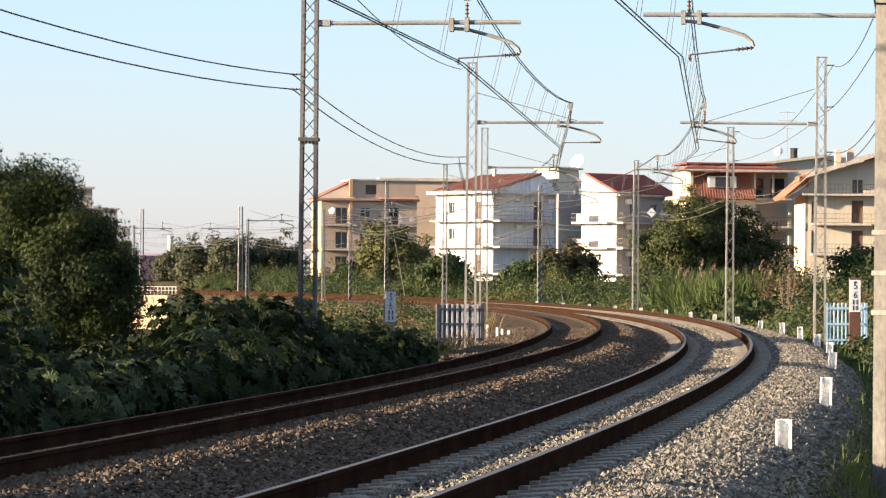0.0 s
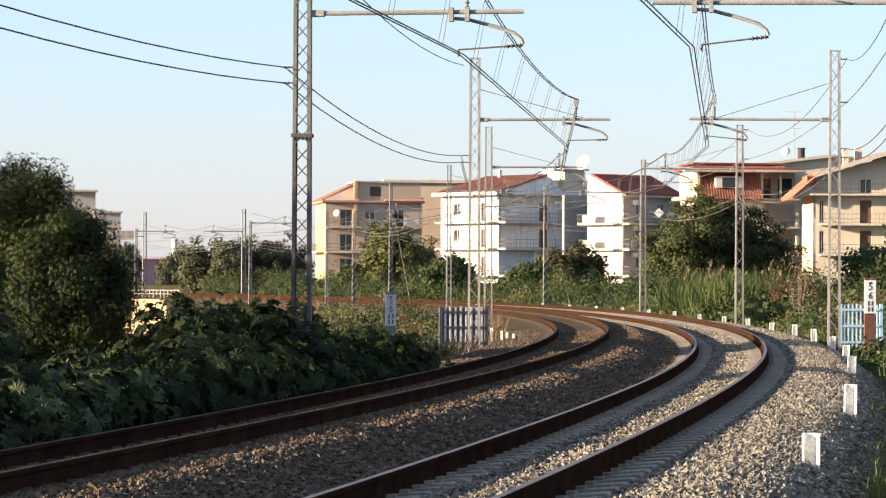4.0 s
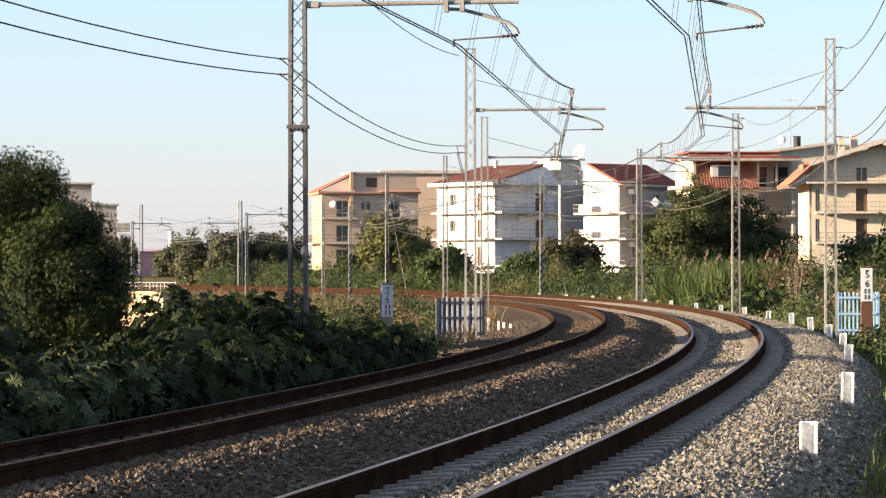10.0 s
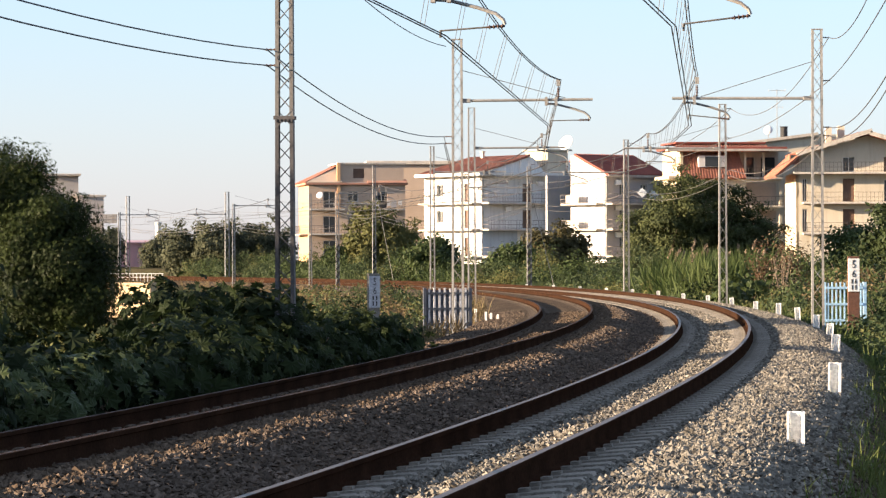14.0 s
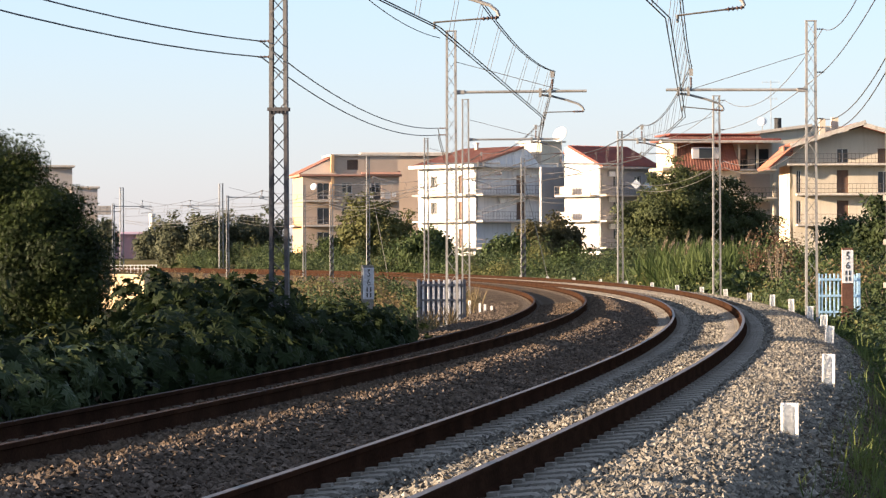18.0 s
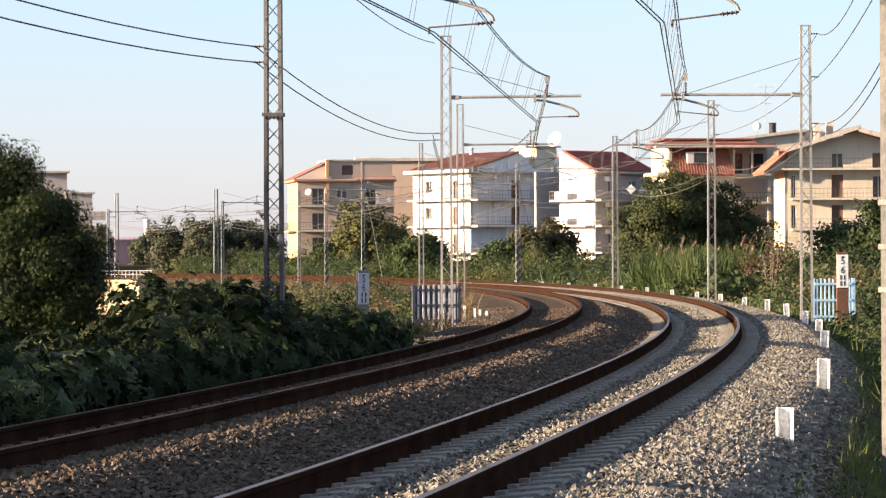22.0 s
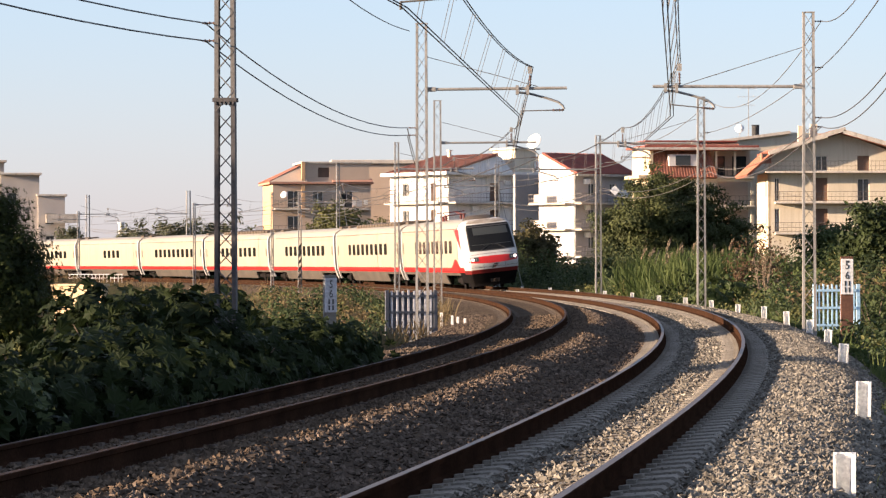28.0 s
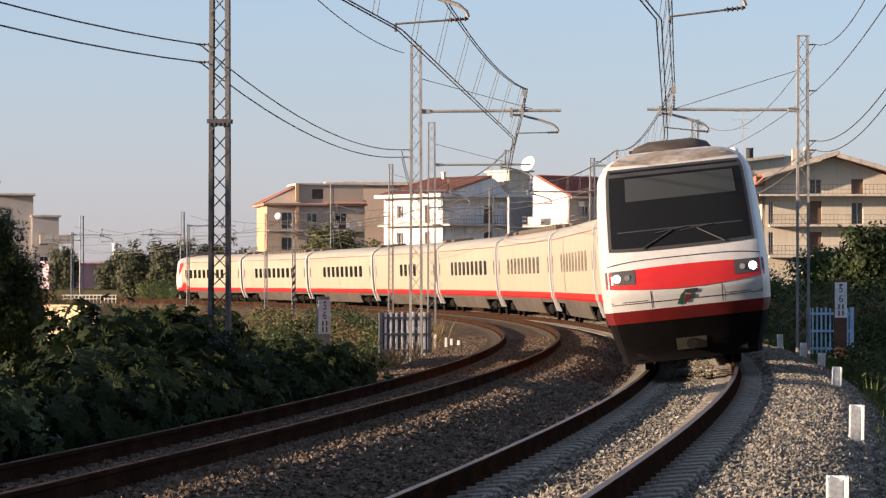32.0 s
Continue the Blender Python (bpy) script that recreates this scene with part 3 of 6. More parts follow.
def build_wires():
    for sup, c in ((SUPPORTS_L, -SPACING), (SUPPORTS_R, 0.0)):
        for s0, s1 in zip(sup, sup[1:]):
            t = thing("overhead_wire", "dark overhead contact line hung from short vertical droppers", "overhead wire", group="overhead wires above the tracks", kind="")
            g0, g1 = STAGGER.get(s0, 0.0), STAGGER.get(s1, 0.0)
            d0, d1 = ARM_DROP.get(s0, 0.0), ARM_DROP.get(s1, 0.0)
            ca, cb = line(s0, c - 0.15 + g0, CONTACT_Z - d0), line(s1, c - 0.15 + g1, CONTACT_Z - d1)
            hang = 0.7 if c == 0 else 0.0
            ma, mb = line(s0, c - 0.05 + g0 * hang, MESS_Z - d0 * 0.5), line(s1, c - 0.05 + g1 * hang, MESS_Z - d1 * 0.5)
            side = Vector((0.036, 0, 0))
            sag = 0.42 * ((s1 - s0) / 38) ** 2
            for k in (-1, 1):
                part("contact_wire", Shape().tube([ca + side * k, cb + side * k], 0.011, 5).mesh("contact_wire", M_wire_dark), t)
            mp = sag_points(ma, mb, sag)
            for k in (-1, 1):
                part("messenger_wire", Shape().tube([p + side * k * 0.7 for p in mp], 0.011, 5).mesh("messenger_wire", M_wire_dark), t)
            n = 7
            for k in range(n):
                f = (k + 0.5) / n
                top = ma.lerp(mb, f) - Vector((0, 0, 4 * sag * f * (1 - f)))
                for sg in (-1, 1):
                    part("dropper", Shape().tube([top + side * sg * 0.8, ca.lerp(cb, f) + side * sg], 0.005, 4).mesh("dropper", M_wire_dark), t)

    def feeder(s0, s1, wires, label):
        t = thing("feeder_line", label, "overhead wire", group="feeder wires along the masts")
        for o0, z0, o1, z1, sag in wires:
            # Far spans take the paler wire, sunlight put into its colour.
            part("wire", Shape().tube(sag_points(line(s0, o0, z0), line(s1, o1, z1), sag * ((s1 - s0) / 36) ** 1.5), 0.011, 5).mesh("wire", M_wire if s0 > 60 else M_wire_dark), t)

    lz = {3.0: (4.91, 4.655), 39.3: (4.91, 4.655)}
    for s0, s1 in zip(SUPPORTS_L, SUPPORTS_L[1:]):
        o = O_LEFT - 0.36
        za, zb = lz.get(s0, (4.78, 4.60)), lz.get(s1, (4.78, 4.60))
        wires = [(o, a, o, b_, 0.37 if s0 < 10 else 0.40) for a, b_ in zip(za, zb)]
        feeder(s0, s1, wires, "pair of sagging dark feeder wires between the masts")
    feeder(39.3, 75.5, [(O_LEFT - 0.3, 7.35, O_LEFT - 0.3, 7.18, 0.45)], "single sagging dark wire between the mast tops")
    for s0, s1 in zip(SUPPORTS_R, SUPPORTS_R[1:]):
        oa, ob_ = [O_RIGHT + (0.52 if q < 60 else 0.30) for q in (s0, s1)]
        wires = [(oa, 7.15, ob_, 7.15, 0.75), (oa, 6.05, ob_, 6.05, 0.2), (oa, 4.86, ob_, 4.86, 0.45), (oa, 4.64, ob_, 4.64, 0.5)]
        feeder(s0, s1, wires if s0 < 150 else wires[1:], "sagging feeder wires along the outer masts")


build_masts()
build_wires()

# ---------------------------------------------------------------- houses
M_beige = surface("beige_render", (0.47, 0.36, 0.275), (0.41, 0.315, 0.24), 0.9, 0.3, 8.0, 0.2, grains=0.3)
# Sun-facing copy of the beige: warm sunlight put into the colour as ochre.
M_beige_sunlit = surface("ochre_render", (0.52, 0.32, 0.165), (0.46, 0.29, 0.16), 0.9, 0.3, 8.0, 0.2, grains=0.3)
M_wwall = surface("white_render", (0.60, 0.585, 0.55), (0.53, 0.515, 0.49), 0.9, 0.3, 8.0, 0.15, dirt=(0.5, 0.48, 0.45), grains=0.3)
M_cream = surface("cream_render", (0.55, 0.485, 0.375), (0.49, 0.43, 0.33), 0.9, 0.3, 8.0, 0.2, dirt=(0.40, 0.34, 0.26), grains=0.3)
# White with shade put in as grey, for walls turned from the sun.
M_shaded_white = surface("grey_render", (0.36, 0.35, 0.34), (0.30, 0.29, 0.29), 0.9, 0.3, 8.0, 0.2, grains=0.3)
M_tile = surface("red_roof_tiles", (0.31, 0.125, 0.08), (0.23, 0.09, 0.06), 0.85, 0.6, 12.0, 0.6, dist=0.03, dirt=(0.25, 0.12, 0.08))
M_slab = surface("concrete_slab", (0.52, 0.47, 0.40), (0.42, 0.38, 0.33), 0.9, 0.6, 10.0, 0.2, dirt=(0.28, 0.22, 0.17))
M_shutter = surface("brown_shutter", (0.16, 0.095, 0.06), (0.12, 0.07, 0.05), 0.7, 1.0, 20.0, 0.1)
M_frame = plain("window_frame_white", (0.55, 0.52, 0.48), 0.5)
M_glass = plain("dark_window_glass", (0.025, 0.028, 0.03), 0.08)
M_railing = surface("railing_iron", (0.10, 0.085, 0.075), (0.14, 0.11, 0.09), 0.6, 1.0, 20.0, 0.1, metal=0.3)


def wall(parent, m, length, z0, z1, openings, material, name="wall", thick=0.3, shutters=False, top=None):
    """A wall in its own x-z plane, outer face at y=0, with openings (u0, u1, z0, z1) cut through and filled by windows."""
    us = sorted({0.0, length, *[u for a in openings for u in a[:2]]})
    zs = sorted({z0, z1, *[z for a in openings for z in a[2:4]]})
    nu, nz = len(us), len(zs)
    solid = {(i, k) for i in range(nu - 1) for k in range(nz - 1)
             if not any(w[0] < (us[i] + us[i + 1]) / 2 < w[1] and w[2] < (zs[k] + zs[k + 1]) / 2 < w[3] for w in openings)}
    vs = [(u, y, z) for y in (0, thick) for z in zs for u in us]

    def vi(i, k, y):
        return y * nu * nz + k * nu + i
    fs = []
    for i, k in solid:
        fs += [(vi(i, k, 0), vi(i + 1, k, 0), vi(i + 1, k + 1, 0), vi(i, k + 1, 0)), (vi(i, k, 1), vi(i, k + 1, 1), vi(i + 1, k + 1, 1), vi(i + 1, k, 1))]
        for di, dk, e in ((-1, 0, ((i, k), (i, k + 1))), (1, 0, ((i + 1, k), (i + 1, k + 1))), (0, -1, ((i, k), (i + 1, k))), (0, 1, ((i, k + 1), (i + 1, k + 1)))):
            if (i + di, k + dk) not in solid:
                (a, c), (d, f) = e
                fs.append((vi(a, c, 0), vi(d, f, 0), vi(d, f, 1), vi(a, c, 1)))
    sh = Shape().add(vs, fs)
    wl_ = part(name, sh.mesh(name, material), parent, at=m)
    if top:
        part("gable", Shape().prism(top, 0, thick).mesh("gable", material), parent, at=m)
    for u0, u1, a, b, *kind in openings:
        kind = kind[0] if kind else "window"
        if kind == "open":
            continue
        shut = kind == "shut"
        name_ = "door" if kind == "door" else "shutter" if shut else "window"
        wd = part(name_, Shape().box(u0, u1, 0.20, 0.215, a, b).mesh(name_, M_shutter if shut else M_glass), parent, at=m)
        w_ = 0.07
        fr = Shape()
        ring = [(u0, a), (u1, a), (u1, b), (u0, b), (u0 + w_, a + w_), (u1 - w_, a + w_), (u1 - w_, b - w_), (u0 + w_, b - w_)]
        vs = [(u, y, z) for y in (0.14, 0.2) for u, z in ring]
        fs = []
        for k in range(4):
            k2 = (k + 1) % 4
            fs += [(k, k2, k2 + 4, k + 4), (k + 8, k + 12, k2 + 12, k2 + 8), (k + 4, k2 + 4, k2 + 12, k + 12), (k, k + 8, k2 + 8, k2)]
        fr.add(vs, fs)
        part("frame", fr.mesh("frame", M_shutter if shut else M_frame), wd)
        part("mullion", Shape().box((u0 + u1) / 2 - 0.035, (u0 + u1) / 2 + 0.035, 0.15, 0.2, a + w_, b - w_).mesh("mullion", M_shutter if shut else M_frame), wd)
    return wl_


def house(label, corner, angle, z0, front, side, category="house"):
    """An Empty at the corner between the front (local x) and the left side wall (local y)."""
    return thing("apartment_house", label, category, pose(corner[0], corner[1], z0, 0, 0, angle), group="houses beyond the railway")


def balcony(parent, u0, u1, z, out=1.2, m=None, rail_h=1.0, solid=None):
    b = part("balcony", Shape().box(u0, u1, -out, 0.0, z - 0.2, z, bevel=0.02).mesh("balcony", M_slab), parent, at=m)
    r = Shape()
    if solid:
        r.box(u0, u1, -out, -out + 0.1, z, z + rail_h).box(u0, u0 + 0.1, -out, 0, z, z + rail_h).box(u1 - 0.1, u1, -out, 0, z, z + rail_h)
    else:
        for h in (0.1, rail_h / 2, rail_h):
            r.box(u0, u1, -out + 0.02, -out + 0.06, z + h - 0.02, z + h + 0.02)
            for u in (u0, u1):
                r.box(u - 0.02, u + 0.02, -out + 0.02, 0, z + h - 0.02, z + h + 0.02)
        k = max(2, int((u1 - u0) / 0.4))
        for i in range(k + 1):
            u = u0 + (u1 - u0) * i / k
            r.box(u - 0.012, u + 0.012, -out + 0.03, -out + 0.05, z, z + rail_h)
    part("railing", r.mesh("railing", solid or M_railing), b)
    return b


def floors(u_list, zs):
    """Openings at the given places on each floor: (centre, width, sill, head)."""
    return [(c - w / 2, c + w / 2, z + a, z + b, k) for z in zs for c, w, a, b, k in u_list]


def turn(length, angle=90.0, x=0.0, y=0.0):
    """Wall that starts at (x, y) and runs along the given direction, its outer face to the right of that way."""
    return pose(x, y, 0, 0, 0, angle)


def dish(x, y, z, r, az, label="white satellite dish on a short pole"):
    t = thing("satellite_dish", label, "satellite dish", pose(x, y, z, 0, 0, az))
    bm = bmesh.new()
    bmesh.ops.create_circle(bm, cap_ends=True, cap_tris=True, segments=20, radius=r)
    for v in bm.verts:
        v.co.z = 0.22 * (v.co.x ** 2 + v.co.y ** 2) / r
    bmesh.ops.solidify(bm, geom=bm.faces[:], thickness=0.03)
    me = bpy.data.meshes.new("bowl")
    bm.to_mesh(me)
    bm.free()
    me.materials.append(M_white)
    me.shade_smooth()
    part("bowl", me, t, at=pose(0, -0.15, r * 0.7 + 0.5, 65, 0, 0))
    part("pole", Shape().tube([(0, 0, 0), (0, 0, r * 0.7 + 0.5)], 0.04, 6).tube([(0, -0.15, r * 0.7 + 0.4), (0, -0.15 - r * 0.7, r * 0.75 + 0.5)], 0.02, 5).mesh("pole", M_steel), t)
    return t


def roof_slab(parent, pts, thick, material, name="roof", tiles=0.0):
    """A sloping roof plane through four corners (eave a, eave b, ridge b, ridge a), with rows of tiles."""
    a, b, c, d = [Vector(p) for p in pts]
    n = (b - a).cross(d - a).normalized()
    if n.z < 0:
        n = -n
    sh = Shape()
    sh.add([a, b, c, d, a - n * thick, b - n * thick, c - n * thick, d - n * thick], [(0, 1, 2, 3), (7, 6, 5, 4), (0, 4, 5, 1), (1, 5, 6, 2), (2, 6, 7, 3), (3, 7, 4, 0)])
    roof = part(name, sh.mesh(name, material), parent, "red clay tile roof")
    if tiles:
        k = int((b - a).length / tiles)
        for i in range(k + 1):
            f = i / k
            p, q = a.lerp(b, f) + n * 0.02, d.lerp(c, f) + n * 0.02
            part("roof_tile", Shape().tube([p, q], tiles * 0.26, 6).mesh("roof_tile", material), roof)
    return roof


def laundry(h):
    """Washing on the line along a balcony of the house h."""
    for k, (u, w, hh, m) in enumerate(((8.2, 0.5, 0.8, M_wwall), (8.9, 0.6, 1.0, M_black), (9.7, 0.4, 0.7, M_wwall), (10.2, 0.7, 0.9, M_shaded_white), (11.1, 0.5, 0.6, M_wwall))):
        part("laundry", Shape().box(u, u + w, -1.42, -1.38, 9.1 - hh, 9.1).mesh("laundry", m), h, "washing hung on the railing")


def corner_house_beige():
    h = house("beige rendered apartment house with red hipped roof and balconies", (-14.7, 430), 9, 0.0, 12, 10)
    z0, eave = 0.5, 11.0
    F = floors([(2.6, 1.6, 0.1, 2.2, "door"), (5.6, 1.3, 0.9, 2.2, "window"), (9.2, 1.5, 0.1, 2.2, "door")], (1.9, 4.95, 8.05))
    wall(h, None, 12.2, z0, eave, F, M_beige, "front_wall")
    wall(h, pose(0, 10.5, 0, 0, 0, -90), 10.2, z0, eave, [], M_beige_sunlit, "side_wall")
    wall(h, pose(12.2, 0.3, 0, 0, 0, 90), 10, z0, eave, [], M_beige, "side_wall")
    wall(h, pose(12.2, 10.5, 0, 0, 0, 180), 12.2, z0, eave, [], M_beige, "back_wall")
    for z in (4.95, 8.05):
        balcony(h, 0.1, 4.4, z, 1.3)
    balcony(h, 7.6, 12.0, 8.05, 1.3)
    balcony(h, 0.5, 9.5, 4.95, 1.0, pose(0, 10.5, 0, 0, 0, -90))
    part("cornice", Shape().box(-0.5, 12.5, -0.5, 10.9, eave + 0.05, eave + 0.32, bevel=0.04).mesh("cornice", M_pinkish), h, "dull pink roof edge")
    roof_slab(h, ((-0.5, -0.4, eave + 0.35), (-0.5, 10.8, eave + 0.35), (4.4, 8, 13.7), (4.4, 2.0, 13.7)), 0.2, M_tile, tiles=0.3)
    roof_slab(h, ((-0.4, -0.5, eave + 0.35), (4.2, -0.5, eave + 0.35), (4.3, 2.0, 13.65), (4.0, 2.0, 13.65)), 0.2, M_beige)
    wall(h, pose(3.8, -0.1, 0), 8.2, eave + 0.35, 13.6, [(1.8, 3.2, 11.9, 13.1, "shut")], M_beige, "attic_wall")
    part("pillar", Shape().box(3.55, 3.95, -0.35, 0.3, 7.0, 13.8).mesh("pillar", M_beige_sunlit), h, "corner pillar in a painted sunlit ochre")
    part("attic_roof", Shape().box(3.6, 12.3, -0.3, 9, 13.6, 13.85, bevel=0.03).mesh("attic_roof", M_slab), h)
    roof_slab(h, ((7.4, -0.6, eave + 0.33), (12.4, -0.6, eave + 0.33), (12.4, 0.2, 11.75), (7.4, 0.2, 11.75)), 0.12, M_pinkish)
    laundry(h)
    # taller block behind
    b = house("plain beige apartment block with a flat roof", (-5.6, 446), 4, 0.0, 14, 10)
    wall(b, None, 14, 0.5, 14.0, floors([(6.0, 0.9, 0.8, 2.2, "window"), (11, 0.9, 0.8, 2.2, "window")], (4.6, 7.8, 11.0)), M_beige, "front_wall")
    wall(b, pose(0, 10, 0, 0, 0, -90), 10, 0.5, 14.0, [], M_beige_sunlit, "side_wall")
    part("roof", Shape().box(-2.2, 14.3, -0.4, 10.3, 14.0, 14.5, bevel=0.05).mesh("roof", M_slab), b, "flat roof with a pale edge")


def white_block():
    a = 35
    h = house("white apartment house with red gabled roof and long balconies", (6.42, 395), a, 0.0, 12, 11)
    top = 11.4
    side = floors([(3.2, 1.2, 0.8, 2.2, "window"), (8.6, 1.0, 0.1, 2.2, "shut")], (2.0, 5.15, 8.2))
    front = floors([(6.4, 1.2, 0.1, 2.2, "shut"), (10.6, 2.6, 0.05, 2.6, "open"), (13.2, 1.4, 0.05, 2.6, "open")], (2.0, 5.15, 8.2))
    wall(h, None, 14.2, 0.5, top, front, M_greyblue, "front_wall", top=[(0.0, top), (9.4, top), (7.4, 13.4), (6.6, 13.6)])
    wall(h, pose(0, 11.6, 0, 0, 0, -90), 11.6, 0.5, top, side, M_wwall, "side_wall")
    wall(h, pose(14.2, 0.3, 0, 0, 0, 90), 11, 0.5, top, [], M_wwall, "side_wall")
    part("loggia_wall", Shape().box(9.0, 14.2, 1.9, 2.1, 0.5, top - 0.2).mesh("loggia_wall", M_greyblue), h)
    for z in (2.0, 5.15, 8.2):
        part("loggia_floor", Shape().box(9.0, 14.0, 0.3, 1.9, z - 0.2, z).mesh("loggia_floor", M_slab), h)
        part("loggia_door", Shape().box(9.7, 10.7, 1.84, 1.895, z + 0.02, z + 2.2, bevel=0.01).mesh("loggia_door", M_shutter), h)
    part("blue_wall_panel", Shape().box(0.05, 5.0, -0.02, -0.004, 1.0, 4.9).mesh("blue_wall_panel", M_bluewall), h, "faded blue painted storey")
    part("drain_pipe", Shape().tube([(8.9, -0.08, 0.6), (8.9, -0.08, top - 0.2)], 0.06, 6).mesh("drain_pipe", M_wwall), h)
    for u, z in ((3.2, 7.2), (7.8, 10.2)):
        part("air_conditioner", Shape().box(u, u + 0.8, -0.32, -0.01, z, z + 0.55, bevel=0.03).mesh("air_conditioner", M_white), h, "white air-conditioning unit")
    for z in (5.15, 8.2, 2.0):
        balcony(h, 0.0, 14.0, z, 1.3)
        balcony(h, 0.4, 11.2, z, 1.2, pose(0, 11.6, 0, 0, 0, -90), solid=None)
    part("roof_edge", Shape().box(-1.3, 14.3, -1.3, 11.8, top - 0.15, top + 0.25, bevel=0.04).mesh("roof_edge", M_wwall), h)
    roof_slab(h, ((-0.6, -0.2, top + 0.25), (-0.6, 11.8, top + 0.25), (6.8, 11.8, 13.75), (6.8, -0.2, 13.75)), 0.2, M_tile, tiles=0.32)
    part("chimney", Shape().box(5.9, 6.2, 8, 8.4, 12.5, 14.3).box(5.82, 6.28, 7.9, 8.5, 14.3, 14.4).mesh("chimney", M_cream), h)
    part("stair_tower", Shape().box(9.6, 12.6, 0.2, 4.5, top + 0.2, 14.3, bevel=0.03).box(9.3, 13.0, -0.1, 4.8, 14.3, 14.5, bevel=0.03).mesh("stair_tower", M_cream), h)
    # second white house, its gable towards the tracks
    w = house("white apartment house with dark red roof and stacked balconies", (19.7, 375), 42, 0.0, 10, 9)
    fl = (2.0, 4.95, 7.75)
    f2 = floors([(2.5, 1.0, 0.8, 2.1, "window"), (5.8, 1.0, 0.8, 2.1, "window")], fl)
    wall(w, None, 8.6, -1.0, 10.95, f2, M_shaded_white, "front_wall")
    s2 = floors([(1.6, 0.9, 0.1, 2.1, "door")], (-1.0,))
    wall(w, pose(0, 5.6, 0, 0, 0, -90), 5.6, -1.0, 10.95, s2, M_wwall, "gable_wall", top=[(0.0, 10.95), (5.6, 10.95), (0.9, 13.1), (0.0, 13.0)])
    for z in fl:
        balcony(w, -0.6, 5.0, z, 1.0, pose(0, 5.6, 0, 0, 0, -90), 0.95)
        part("balcony_screen", Shape().box(0.2, 2.2, -0.98, -0.95, z + 0.05, z + 0.9).mesh("balcony_screen", M_slab), w, "pale screen on the railing", at=pose(0, 5.6, 0, 0, 0, -90))
        part("air_conditioner", Shape().box(1.2, 2.0, -0.34, -0.01, z + 2.0, z + 2.55, bevel=0.03).mesh("air_conditioner", M_white), w, "white air-conditioning unit")
        balcony(w, -0.1, 8.4, z, 1.0)
    roof_slab(w, ((-0.2, -0.5, 10.9), (8.9, -0.5, 10.9), (8.9, 4.8, 13.2), (-0.2, 4.8, 13.2)), 0.2, M_tile_dark, tiles=0.32)
    roof_slab(w, ((0.3, 6.2, 12.5), (8.9, 6.2, 12.5), (8.9, 4.8, 13.18), (0.3, 4.8, 13.18)), 0.2, M_tile_dark)
    wall(w, pose(8.3, 9.6, 0, 0, 0, 180), 8.3, -1.0, 10.95, [], M_shaded_white, "back_wall")
    part("eave_board", Shape().box(-0.2, 8.8, -0.55, -0.4, 10.6, 10.85).mesh("eave_board", M_slab), w)


